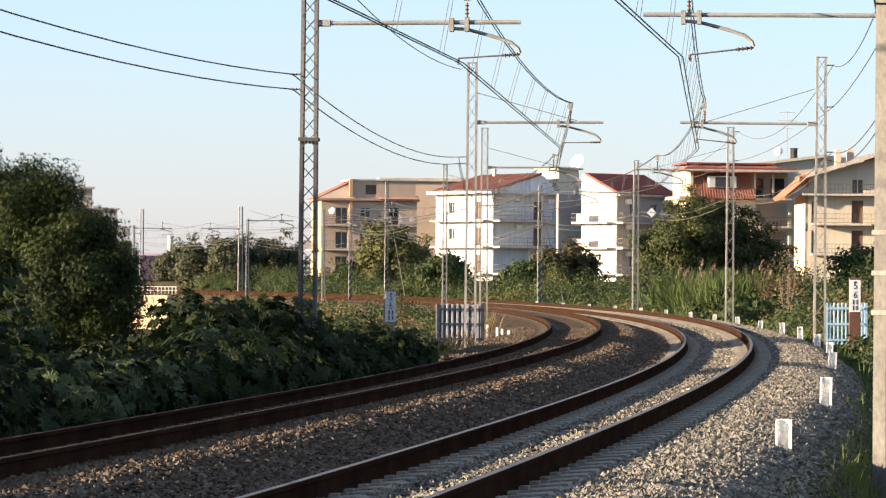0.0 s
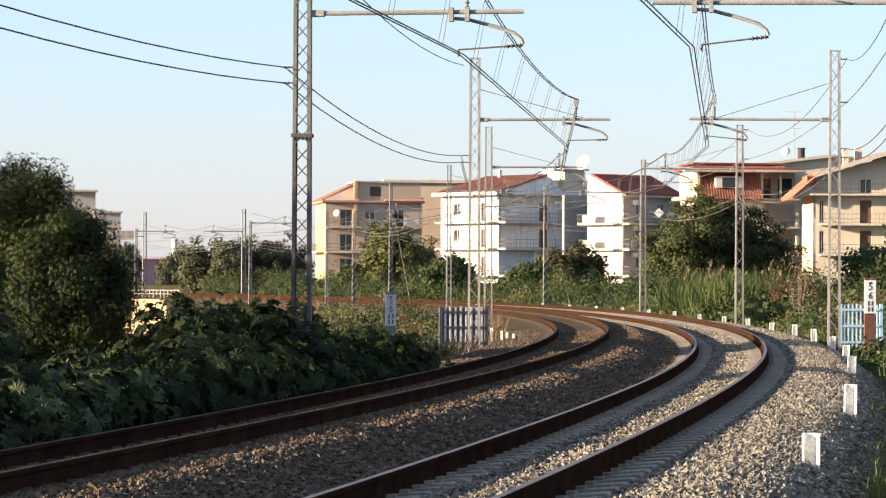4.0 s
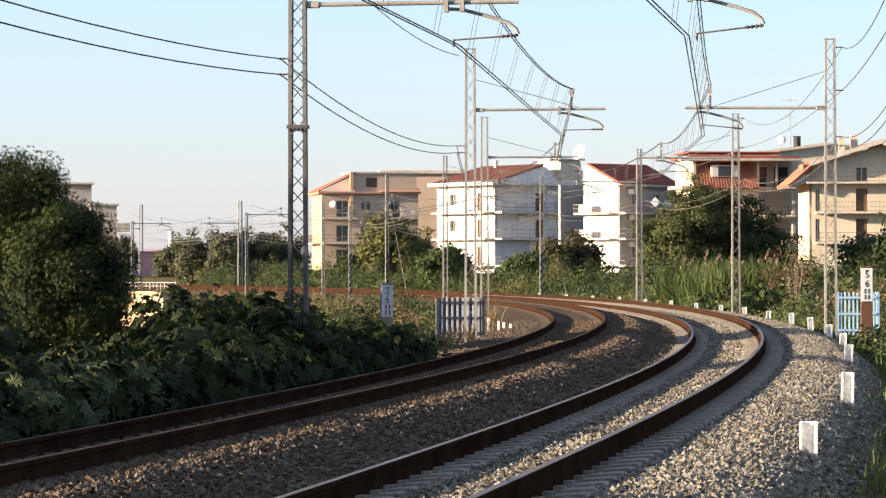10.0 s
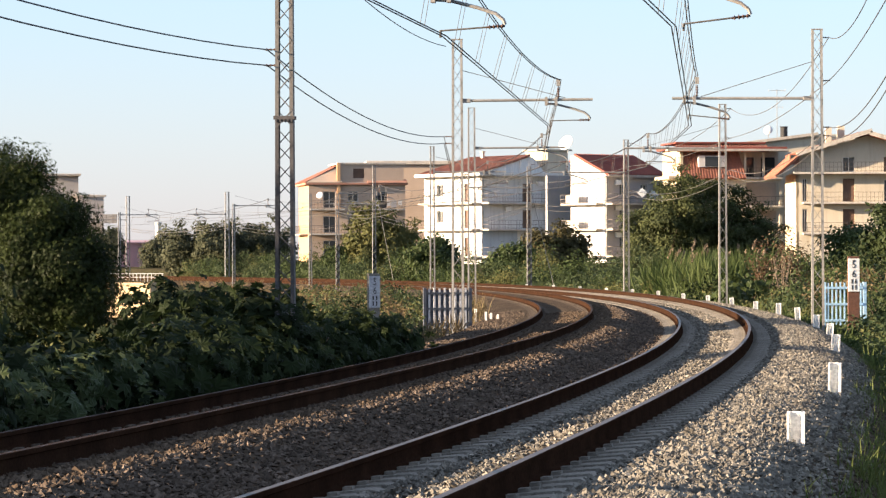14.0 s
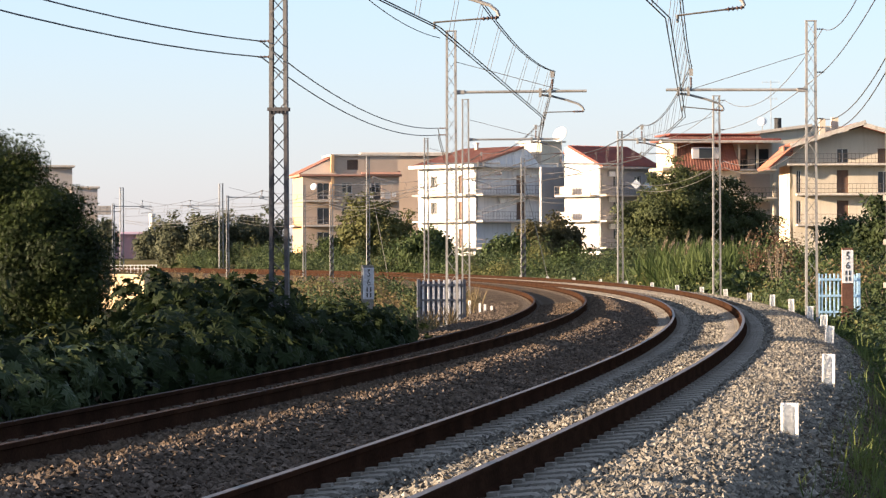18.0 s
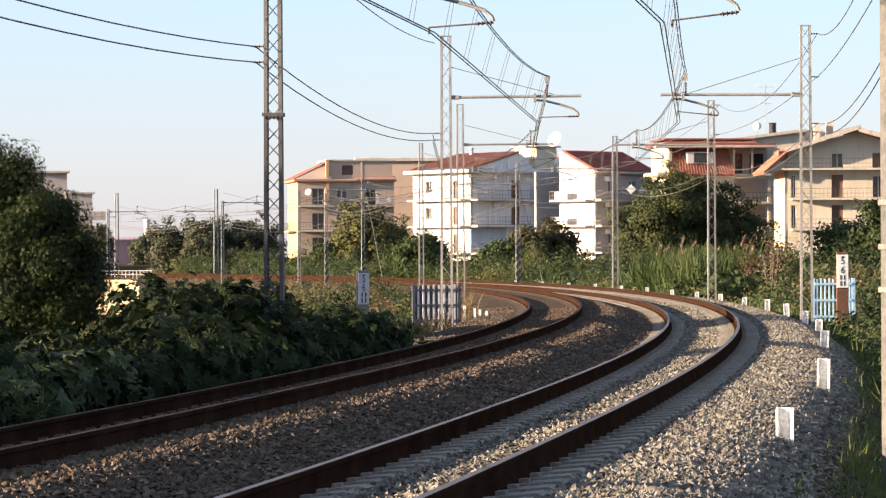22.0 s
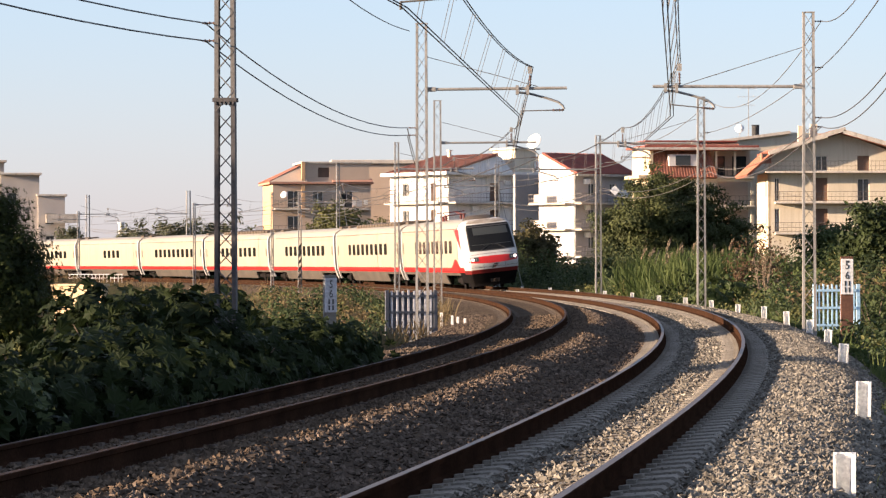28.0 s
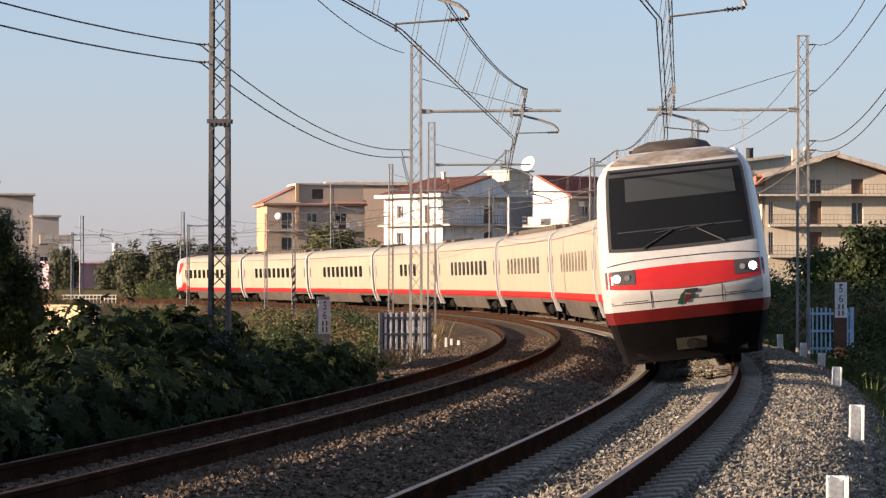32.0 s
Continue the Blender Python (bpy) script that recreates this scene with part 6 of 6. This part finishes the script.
    for u in (-0.42, 0.42):
        part("panel_joint", patch([u - 0.006, u + 0.006], lambda q: (1.08, 1.36), 3, 0.006).mesh("panel_joint", M_rubber), t)
    for u0_, u1_ in ((-0.9, -0.46), (0.46, 0.9)):
        part("panel_joint", patch([u0_, (u0_ + u1_) / 2, u1_], lambda q: (1.20, 1.212), 1, 0.006).mesh("panel_joint", M_rubber), t)
    part("coupler_cover", patch([-0.2, -0.1, 0, 0.1, 0.2], lambda u: (0.36, 0.55), 3, 0.012).mesh("coupler_cover", M_skirt, smooth=True), t, "dull grey cover over the coupler")
    dome = Shape()
    vs, fs = [], []
    for i, (d_, w_, z_) in enumerate(((2.1, 0.45, 3.64), (2.6, 0.58, 3.80), (3.3, 0.62, 3.88), (5.2, 0.62, 3.88), (5.8, 0.5, 3.70))):
        vs += [(-w_ - 0.18, tip - fr * d_, 3.55), (-w_, tip - fr * d_, z_ - 0.08), (-w_ * 0.6, tip - fr * d_, z_), (w_ * 0.6, tip - fr * d_, z_), (w_, tip - fr * d_, z_ - 0.08), (w_ + 0.18, tip - fr * d_, 3.55)]
    fs = [(i * 6 + k, i * 6 + k + 1, i * 6 + k + 7, i * 6 + k + 6) for i in range(4) for k in range(5)] + [tuple(range(6)), tuple(range(24, 30))]
    part("roof_fairing", dome.add(vs, fs).mesh("roof_fairing", M_soot, smooth=True), t, "sooty brown roof fairing")
    part("roof_front_grime", patch([-0.94, -0.85, -0.6, -0.3, 0, 0.3, 0.6, 0.85, 0.94], lambda u: (3.42 + 0.05 * abs(u), 3.71), 6, 0.008).mesh("roof_front_grime", M_grime, smooth=True), t, "brown soot running down the roof edge")
    sh = Shape()
    sh.tube([(0, tip - fr * 0.5, 0.45), (0, tip - fr * 0.05, 0.45)], 0.09, 12).box(-0.9, 0.9, tip - fr * 0.9 - 0.3, tip - fr * 0.9 + 0.3, 0.25, 0.4)
    part("coupler", sh.mesh("coupler", M_bogie), t)


CAR_PITCH, END_LEN, MID_LEN = 26.2, 27.4, 26.2
LEAN = -6.0
SPEED, NOSE_END = 30.6, 45.8


def window_row(n, start, pitch=1.78):
    return [start + k * pitch for k in range(n)]


def build_train():
    lab = "white train car with a red stripe and dark windows"
    first = build_car("leading cab car of a white train, red stripe and lit headlights", END_LEN, window_row(9, -7.6), front=-1, pantograph=True)
    mid_a = build_car(lab, MID_LEN, window_row(9, -7.4), roof_gear=True)
    mid_b = build_car(lab, MID_LEN, window_row(9, -8.4))
    mid_c = build_car("white train car with a red stripe and few windows", MID_LEN, window_row(4, -4.5))
    last = build_car("trailing cab car of a white train with a red stripe", END_LEN, window_row(9, -6.2), front=1)
    cars = [first, mid_a, mid_b, copy_thing(mid_a, Matrix()), copy_thing(mid_b, Matrix()), mid_c, copy_thing(mid_b, Matrix()), copy_thing(mid_a, Matrix()), last]
    return cars


TRAIN = build_train()


def car_pose(s_mid):
    a, b = line(s_mid - 9.2, 0, CANT / 2), line(s_mid + 9.2, 0, CANT / 2)
    m = (a + b) / 2
    d = b - a
    return Matrix.Translation(m) @ pose(0, 0, 0, 0, 0, math.degrees(math.atan2(-d.x, d.y))) @ pose(0, 0, 0, 0, LEAN, 0)


def motions():
    times = [0, 6, 12, 17, 20, 21] + [21.5 + 0.5 * k for k in range(22)]
    for i, car in enumerate(TRAIN):
        if i == 0:
            off = END_LEN / 2
        elif i == 8:
            off = END_LEN + 7 * CAR_PITCH + END_LEN / 2
        else:
            off = END_LEN + (i - 0.5) * CAR_PITCH
        walk(car, [(t, car_pose(NOSE_END + SPEED * (32.0 - t) + off)) for t in times])


# ---------------------------------------------------------------- small things by the line
M_old_concrete = surface("old_pole_concrete", (0.115, 0.11, 0.10), (0.08, 0.077, 0.07), 0.9, 1.2, 20.0, 0.3, dirt=(0.09, 0.085, 0.075))
M_blue = surface("light_blue_paint", (0.30, 0.50, 0.68), (0.36, 0.55, 0.70), 0.6, 2.0, 20.0, 0.1)
M_rustpost = surface("rusty_post", (0.14, 0.065, 0.04), (0.10, 0.05, 0.035), 0.85, 3.0, 30.0, 0.3)
M_ochre_wall = surface("ochre_parapet", (0.46, 0.34, 0.20), (0.38, 0.28, 0.165), 0.9, 0.5, 8.0, 0.3, dirt=(0.3, 0.22, 0.14))
M_fence_dark = surface("grey_blue_fence_paint", (0.045, 0.055, 0.075), (0.06, 0.07, 0.09), 0.6, 2.0, 20.0, 0.1)
M_fence_light = surface("pale_grey_fence_paint", (0.48, 0.49, 0.51), (0.40, 0.41, 0.43), 0.6, 2.0, 20.0, 0.1)


def marker_post(s, o, h, lean=0.0, z=-0.2):
    t = thing("marker_post", "short white concrete channel post on the ballast edge", "post", line_pose(s, o, z - 0.15) @ pose(0, 0, 0, 0, lean, 0) @ pose(0, 0, 0, 0, 0, -along(s) * 57.3 - 8), group="white posts beside the outer track")
    hh = h + 0.15
    out = [(-0.075, -0.05), (-0.058, -0.05), (-0.045, 0.02), (0.045, 0.02), (0.055, -0.055), (0.078, -0.055), (0.078, 0.05), (-0.075, 0.05)]
    sh = Shape()
    n = len(out)
    vs = [(x, y, 0) for x, y in out] + [(x, y, hh - (0.012 if y < 0 else 0)) for x, y in out]
    sh.add(vs, [tuple(range(n))[::-1], tuple(range(n, 2 * n))] + [(i, (i + 1) % n, (i + 1) % n + n, i + n) for i in range(n)])
    part("shaft", sh.mesh("shaft", M_white_post), t)


def sign_text(parent, text, size, x, z, y):
    cu = bpy.data.curves.new("digit", "FONT")
    cu.body, cu.size, cu.extrude, cu.align_x = text, size, 0.002, "CENTER"
    ob = bpy.data.objects.new("digit", cu)
    me = bpy.data.meshes.new_from_object(ob)
    bpy.data.objects.remove(ob)
    me.materials.clear()
    me.materials.append(M_black)
    part("digit", me, parent, at=pose(x, y, z, 90, 0, 0) @ Matrix.Diagonal((1.0, 1.15, 1, 1)))


def km_sign(x, y, z0, board0, board1, w, rz, material_post, label, board_m):
    t = thing("distance_sign", label, "sign", pose(x, y, z0, 0, 0, rz), group="distance signs beside the line")
    part("post", Shape().box(-w * 0.52, w * 0.52, 0.015, 0.09, -0.3, board1 - z0 + 0.06, bevel=0.01).mesh("post", material_post), t)
    b = part("board", Shape().box(-w / 2, w / 2, -0.012, 0.012, board0 - z0, board1 - z0, bevel=0.004).mesh("board", board_m), t, "white board with black figures")
    h = board1 - board0
    sign_text(b, "5", h * 0.26, 0, board0 - z0 + h * 0.72, -0.016)
    sign_text(b, "6", h * 0.26, 0, board0 - z0 + h * 0.44, -0.016)
    for xx in (-w * 0.16, w * 0.16):
        for a, c in ((0.06, 0.2), (0.24, 0.38)):
            part("bar", Shape().box(xx - w * 0.06, xx + w * 0.06, -0.018, -0.012, board0 - z0 + h * a, board0 - z0 + h * c).mesh("bar", M_black), b)
    part("bar", Shape().box(-w * 0.12, w * 0.12, -0.018, -0.012, board0 - z0 + h * 0.93, board0 - z0 + h * 0.955).mesh("bar", M_black), b)


def panel_fence(name, label, x, y, z, rz, width, height, n, slat_m, rail_m, posts=True):
    t = thing(name, label, "fence", pose(x, y, z, 0, 0, rz))
    for k in range(n):
        u = width * (k + 0.5) / n
        part("slat", Shape().box(u - width / n * 0.19, u + width / n * 0.19, -0.02, 0.012, 0.0, height + 0.02 * (k % 2), bevel=0.004).mesh("slat", slat_m), t)
    for zz in (0.12, 0.5, 0.88):
        part("rail", Shape().box(0, width, -0.045, -0.022, height * zz - 0.03, height * zz + 0.03).mesh("rail", rail_m), t)
    if posts:
        for u in (-0.05, width + 0.05):
            part("post", Shape().box(u - 0.05, u + 0.05, -0.03, 0.05, -0.5, height + 0.02, bevel=0.008).mesh("post", rail_m), t)
    return t


def build_small():
    for s, o, h, lean in ((13.8, 2.30, 0.37, 0), (25.2, 2.34, 0.45, 1), (43.0, 2.26, 0.40, 3), (58.0, 2.48, 0.26, 2), (66.5, 2.5, 0.31, 0), (76.2, 2.5, 0.26, -2), (85.5, 2.5, 0.26, 0), (96, 2.5, 0.19, 3), (106, 2.5, 0.2, -3), (116, 2.5, 0.18, 0), (126, 2.5, 0.16, 0), (136, 2.5, 0.18, 2), (146, 2.5, 0.17, 0), (156, 2.5, 0.17, 0), (166, 2.5, 0.17, 0), (176, 2.5, 0.17, 0), (186, 2.5, 0.17, 0)):
        marker_post(s, o, h, lean, -0.2 if s < 50 else -0.15 if s < 70 else -0.06)
    for k, (dx, h) in enumerate(((0.0, 0.5), (0.22, 0.48), (0.5, 0.42), (0.68, 0.36), (0.85, 0.34), (-0.25, 0.6))):
        t = thing("stake", "short pale wooden stake by the inner track", "stake", pose(1.25 + dx, 101 + (k % 2) * 1.5, -0.45))
        part("shaft", Shape().box(-0.035, 0.035, -0.03, 0.03, -0.3, h, bevel=0.006).mesh("shaft", M_white_post), t)
    km_sign(11.25, 90, -0.3, 0.63, 1.5, 0.30, 4, M_rustpost, "white distance sign on a rusty brown post", M_white)
    # Greyer board than the other sign: its shade is put into the colour.
    km_sign(-1.14, 75, -0.8, 0.45, 1.14, 0.27, 30, M_concrete, "white distance sign above the shrubs, board greyed for shade", M_fence_light)
    fp = panel_fence("fence_panel", "slatted pale metal fence panel beside the inner track", 0.0, 97, -0.45, 8, 1.2, 1.14, 8, M_fence_light, M_fence_dark)
    panel_fence("blue_fence", "light blue slatted metal fence among bushes", 10.75, 92, -0.3, 4, 1.0, 1.15, 9, M_blue, M_blue)
    # Added dark sheet that stands in for shade in the slat gaps.
    back = Shape().box(-0.02, 1.22, 0.02, 0.035, -0.2, 1.1)
    part("backing", back.mesh("backing", M_fence_dark), fp)
    # concrete pole close by
    t = thing("concrete_pole", "weathered grey concrete pole with banded joints", "pole", pose(4.165, 29.0, -1.2, 0, 0, 24))
    part("shaft", Shape().box(-0.13, 0.13, -0.13, 0.13, 0, 9, bevel=0.02).mesh("shaft", M_old_concrete), t)
    for z in (2.72, 3.1, 2.35):
        part("band", Shape().box(-0.142, 0.142, -0.142, 0.142, z, z + 0.05, bevel=0.006).mesh("band", M_concrete), t)
    # parapet beyond the inner track; railing far behind, placed to fit the camera's view
    t = thing("parapet", "sunlit ochre masonry parapet, lined up in view below the railing", "wall", pose(-14.3, 151, -1.3, 0, 0, -38))
    part("masonry", Shape().box(0, 2.9, 0, 0.4, 0, 1.85, bevel=0.03).box(-0.05, 2.95, -0.05, 0.45, 1.75, 1.87, bevel=0.02).mesh("masonry", M_ochre_wall), t)
    r = thing("bridge_railing", "white metal railing far behind, lined up above the parapet in view", "railing", pose(-27.9, 301.6, -0.6, 0, 0, 0))
    for k in range(15):
        part("baluster", Shape().box(0.2 + k * 0.32, 0.25 + k * 0.32, -0.02, 0.02, 0, 1.05).mesh("baluster", M_white), r)
    for z in (1.02, 0.7):
        part("handrail", Shape().box(0.1, 4.8, -0.03, 0.03, z, z + 0.06).mesh("handrail", M_white), r)


build_small()


def stones(s0, s1, o0, o1, count, size, material, name, label, seed, bias=1.6):
    """Loose ballast stones lying on the bed, thinning out with distance."""
    rng = np.random.default_rng(seed)
    s = s0 + (s1 - s0) * rng.random(count) ** bias
    o = o0 + (o1 - o0) * rng.random(count)
    x, y, h = np.interp(s, SS, LX), np.interp(s, SS, LY), np.interp(s, SS, HEAD)
    sz = size * (0.55 + 0.75 * rng.random(count))
    z = np.interp(o, BED_O, BED_Z) + sz * 0.15
    c = np.stack([x + o * np.cos(h), y + o * np.sin(h), z], -1)
    base = np.array([(1, 0, 0), (-1, 0, 0), (0, 1, 0), (0, -1, 0), (0, 0, 1), (0, 0, -1)], float)
    jit = base[None] * (0.6 + 0.5 * rng.random((count, 6, 1))) + 0.28 * rng.normal(size=(count, 6, 3))
    a = rng.random(count) * 6.283
    ca, sa = np.cos(a)[:, None], np.sin(a)[:, None]
    v = np.stack([jit[..., 0] * ca - jit[..., 1] * sa, jit[..., 0] * sa + jit[..., 1] * ca, jit[..., 2] * 0.75], -1) * sz[:, None, None] * 0.5 + c[:, None]
    tri = np.array([(0, 2, 4), (2, 1, 4), (1, 3, 4), (3, 0, 4), (2, 0, 5), (1, 2, 5), (3, 1, 5), (0, 3, 5)])
    f = (np.arange(count)[:, None, None] * 6 + tri[None]).reshape(-1, 3)
    me = bpy.data.meshes.new(name)
    me.from_pydata(v.reshape(-1, 3).tolist(), [], f.tolist())
    me.materials.append(material)
    tagged(new(name, me), label, "ballast", kind="stuff")


stones(1, 110, 2.45, 2.8, 6000, 0.06, M_stone, "ballast_stones", "grey crushed stones on the outer ballast slope", 10)
# The slope's foot lies in shade; darker stones carry that in their colour.
stones(1, 110, 2.7, 3.6, 12000, 0.055, M_stone_dark, "ballast_stones", "stones at the foot of the ballast slope, darkened for shade", 18)
stones(1, 110, 1.32, 2.5, 46000, 0.062, M_stone, "ballast_stones", "loose pale crushed stones on the shoulder", 1)
stones(1, 110, -0.66, 0.66, 14000, 0.055, M_stone, "ballast_stones", "loose pale crushed stones between the rails", 2)
stones(1, 100, -2.35, -1.1, 22000, 0.062, M_stone_dark, "ballast_stones", "loose crushed stones between the tracks", 3)
stones(1, 100, -2.98, -2.25, 13000, 0.058, M_rust_ballast, "rusty_ballast_stones", "rust-brown crushed stones along the inner track", 4)
stones(1, 80, 0.9, 1.36, 6000, 0.05, M_stone, "ballast_stones", "loose stones scattered over the sleeper ends", 8)
stones(1, 80, -0.66, 0.0, 4000, 0.045, M_stone, "ballast_stones", "loose stones scattered over the sleepers", 9)
stones(1, 90, -4.4, -3.1, 8000, 0.055, M_rust_ballast, "rusty_ballast_stones", "rust-brown crushed stones between the inner rails", 5)
stones(1, 100, -6.4, -5.0, 7000, 0.055, M_stone_dark, "ballast_stones", "loose crushed stones at the inner shoulder", 6)


def grass(count, s0, s1, o0, o1, size, material, name, label, seed):
    rng = np.random.default_rng(seed)
    nt = count // 14
    ts, to = s0 + (s1 - s0) * rng.random(nt), o0 + (o1 - o0) * rng.random(nt)
    s = np.repeat(ts, 14) + rng.normal(size=nt * 14) * 0.10
    o = np.repeat(to, 14) + rng.normal(size=nt * 14) * 0.10
    x, y, h = np.interp(s, SS, LX), np.interp(s, SS, LY), np.interp(s, SS, HEAD)
    px, py = x + o * np.cos(h), y + o * np.sin(h)
    z = np.maximum(np.interp(o, BED_O, BED_Z, left=-9, right=-9), ground_z(px, py)) - 0.02
    p = np.stack([px, py, z], -1)
    d = rng.normal(size=p.shape) * 0.35 + np.array([0, 0, 1])
    v, f = scatter(p, d, np.repeat(size * (0.5 + rng.random(nt)), 14) * (0.6 + 0.6 * rng.random(nt * 14)), "blade", rng)
    tagged(new(name, mesh_from(name, v, f, material)), label, "grass", kind="stuff")


grass(9000, 12, 75, 2.9, 7.5, 0.28, M_grass, "grass", "green and straw-coloured grass tufts beside the ballast", 11)
grass(6000, 45, 130, -13, -6.3, 0.5, M_leaf_dry, "dry_grass", "dry straw-coloured weeds beside the inner track", 12)
grass(9000, 60, 230, 3.0, 9.0, 0.5, M_grass, "grass", "green grass along the outer edge of the line", 13)
grass(6000, 120, 330, -14, -6.0, 0.5, M_leaf_dry, "dry_grass", "dry weeds inside the curve", 14)
grass(5000, 3, 45, 2.7, 4.6, 0.2, M_grass, "grass", "bright green grass tufts on the outer ballast slope", 15)

grass(1400, 17, 27, 3.25, 4.3, 0.42, M_grass, "grass", "long green grass clumps at the foot of the ballast slope", 16)
grass(500, 11, 17, 2.9, 3.7, 0.24, M_grass, "grass", "thin green grass on the near ballast slope", 17)


motions()
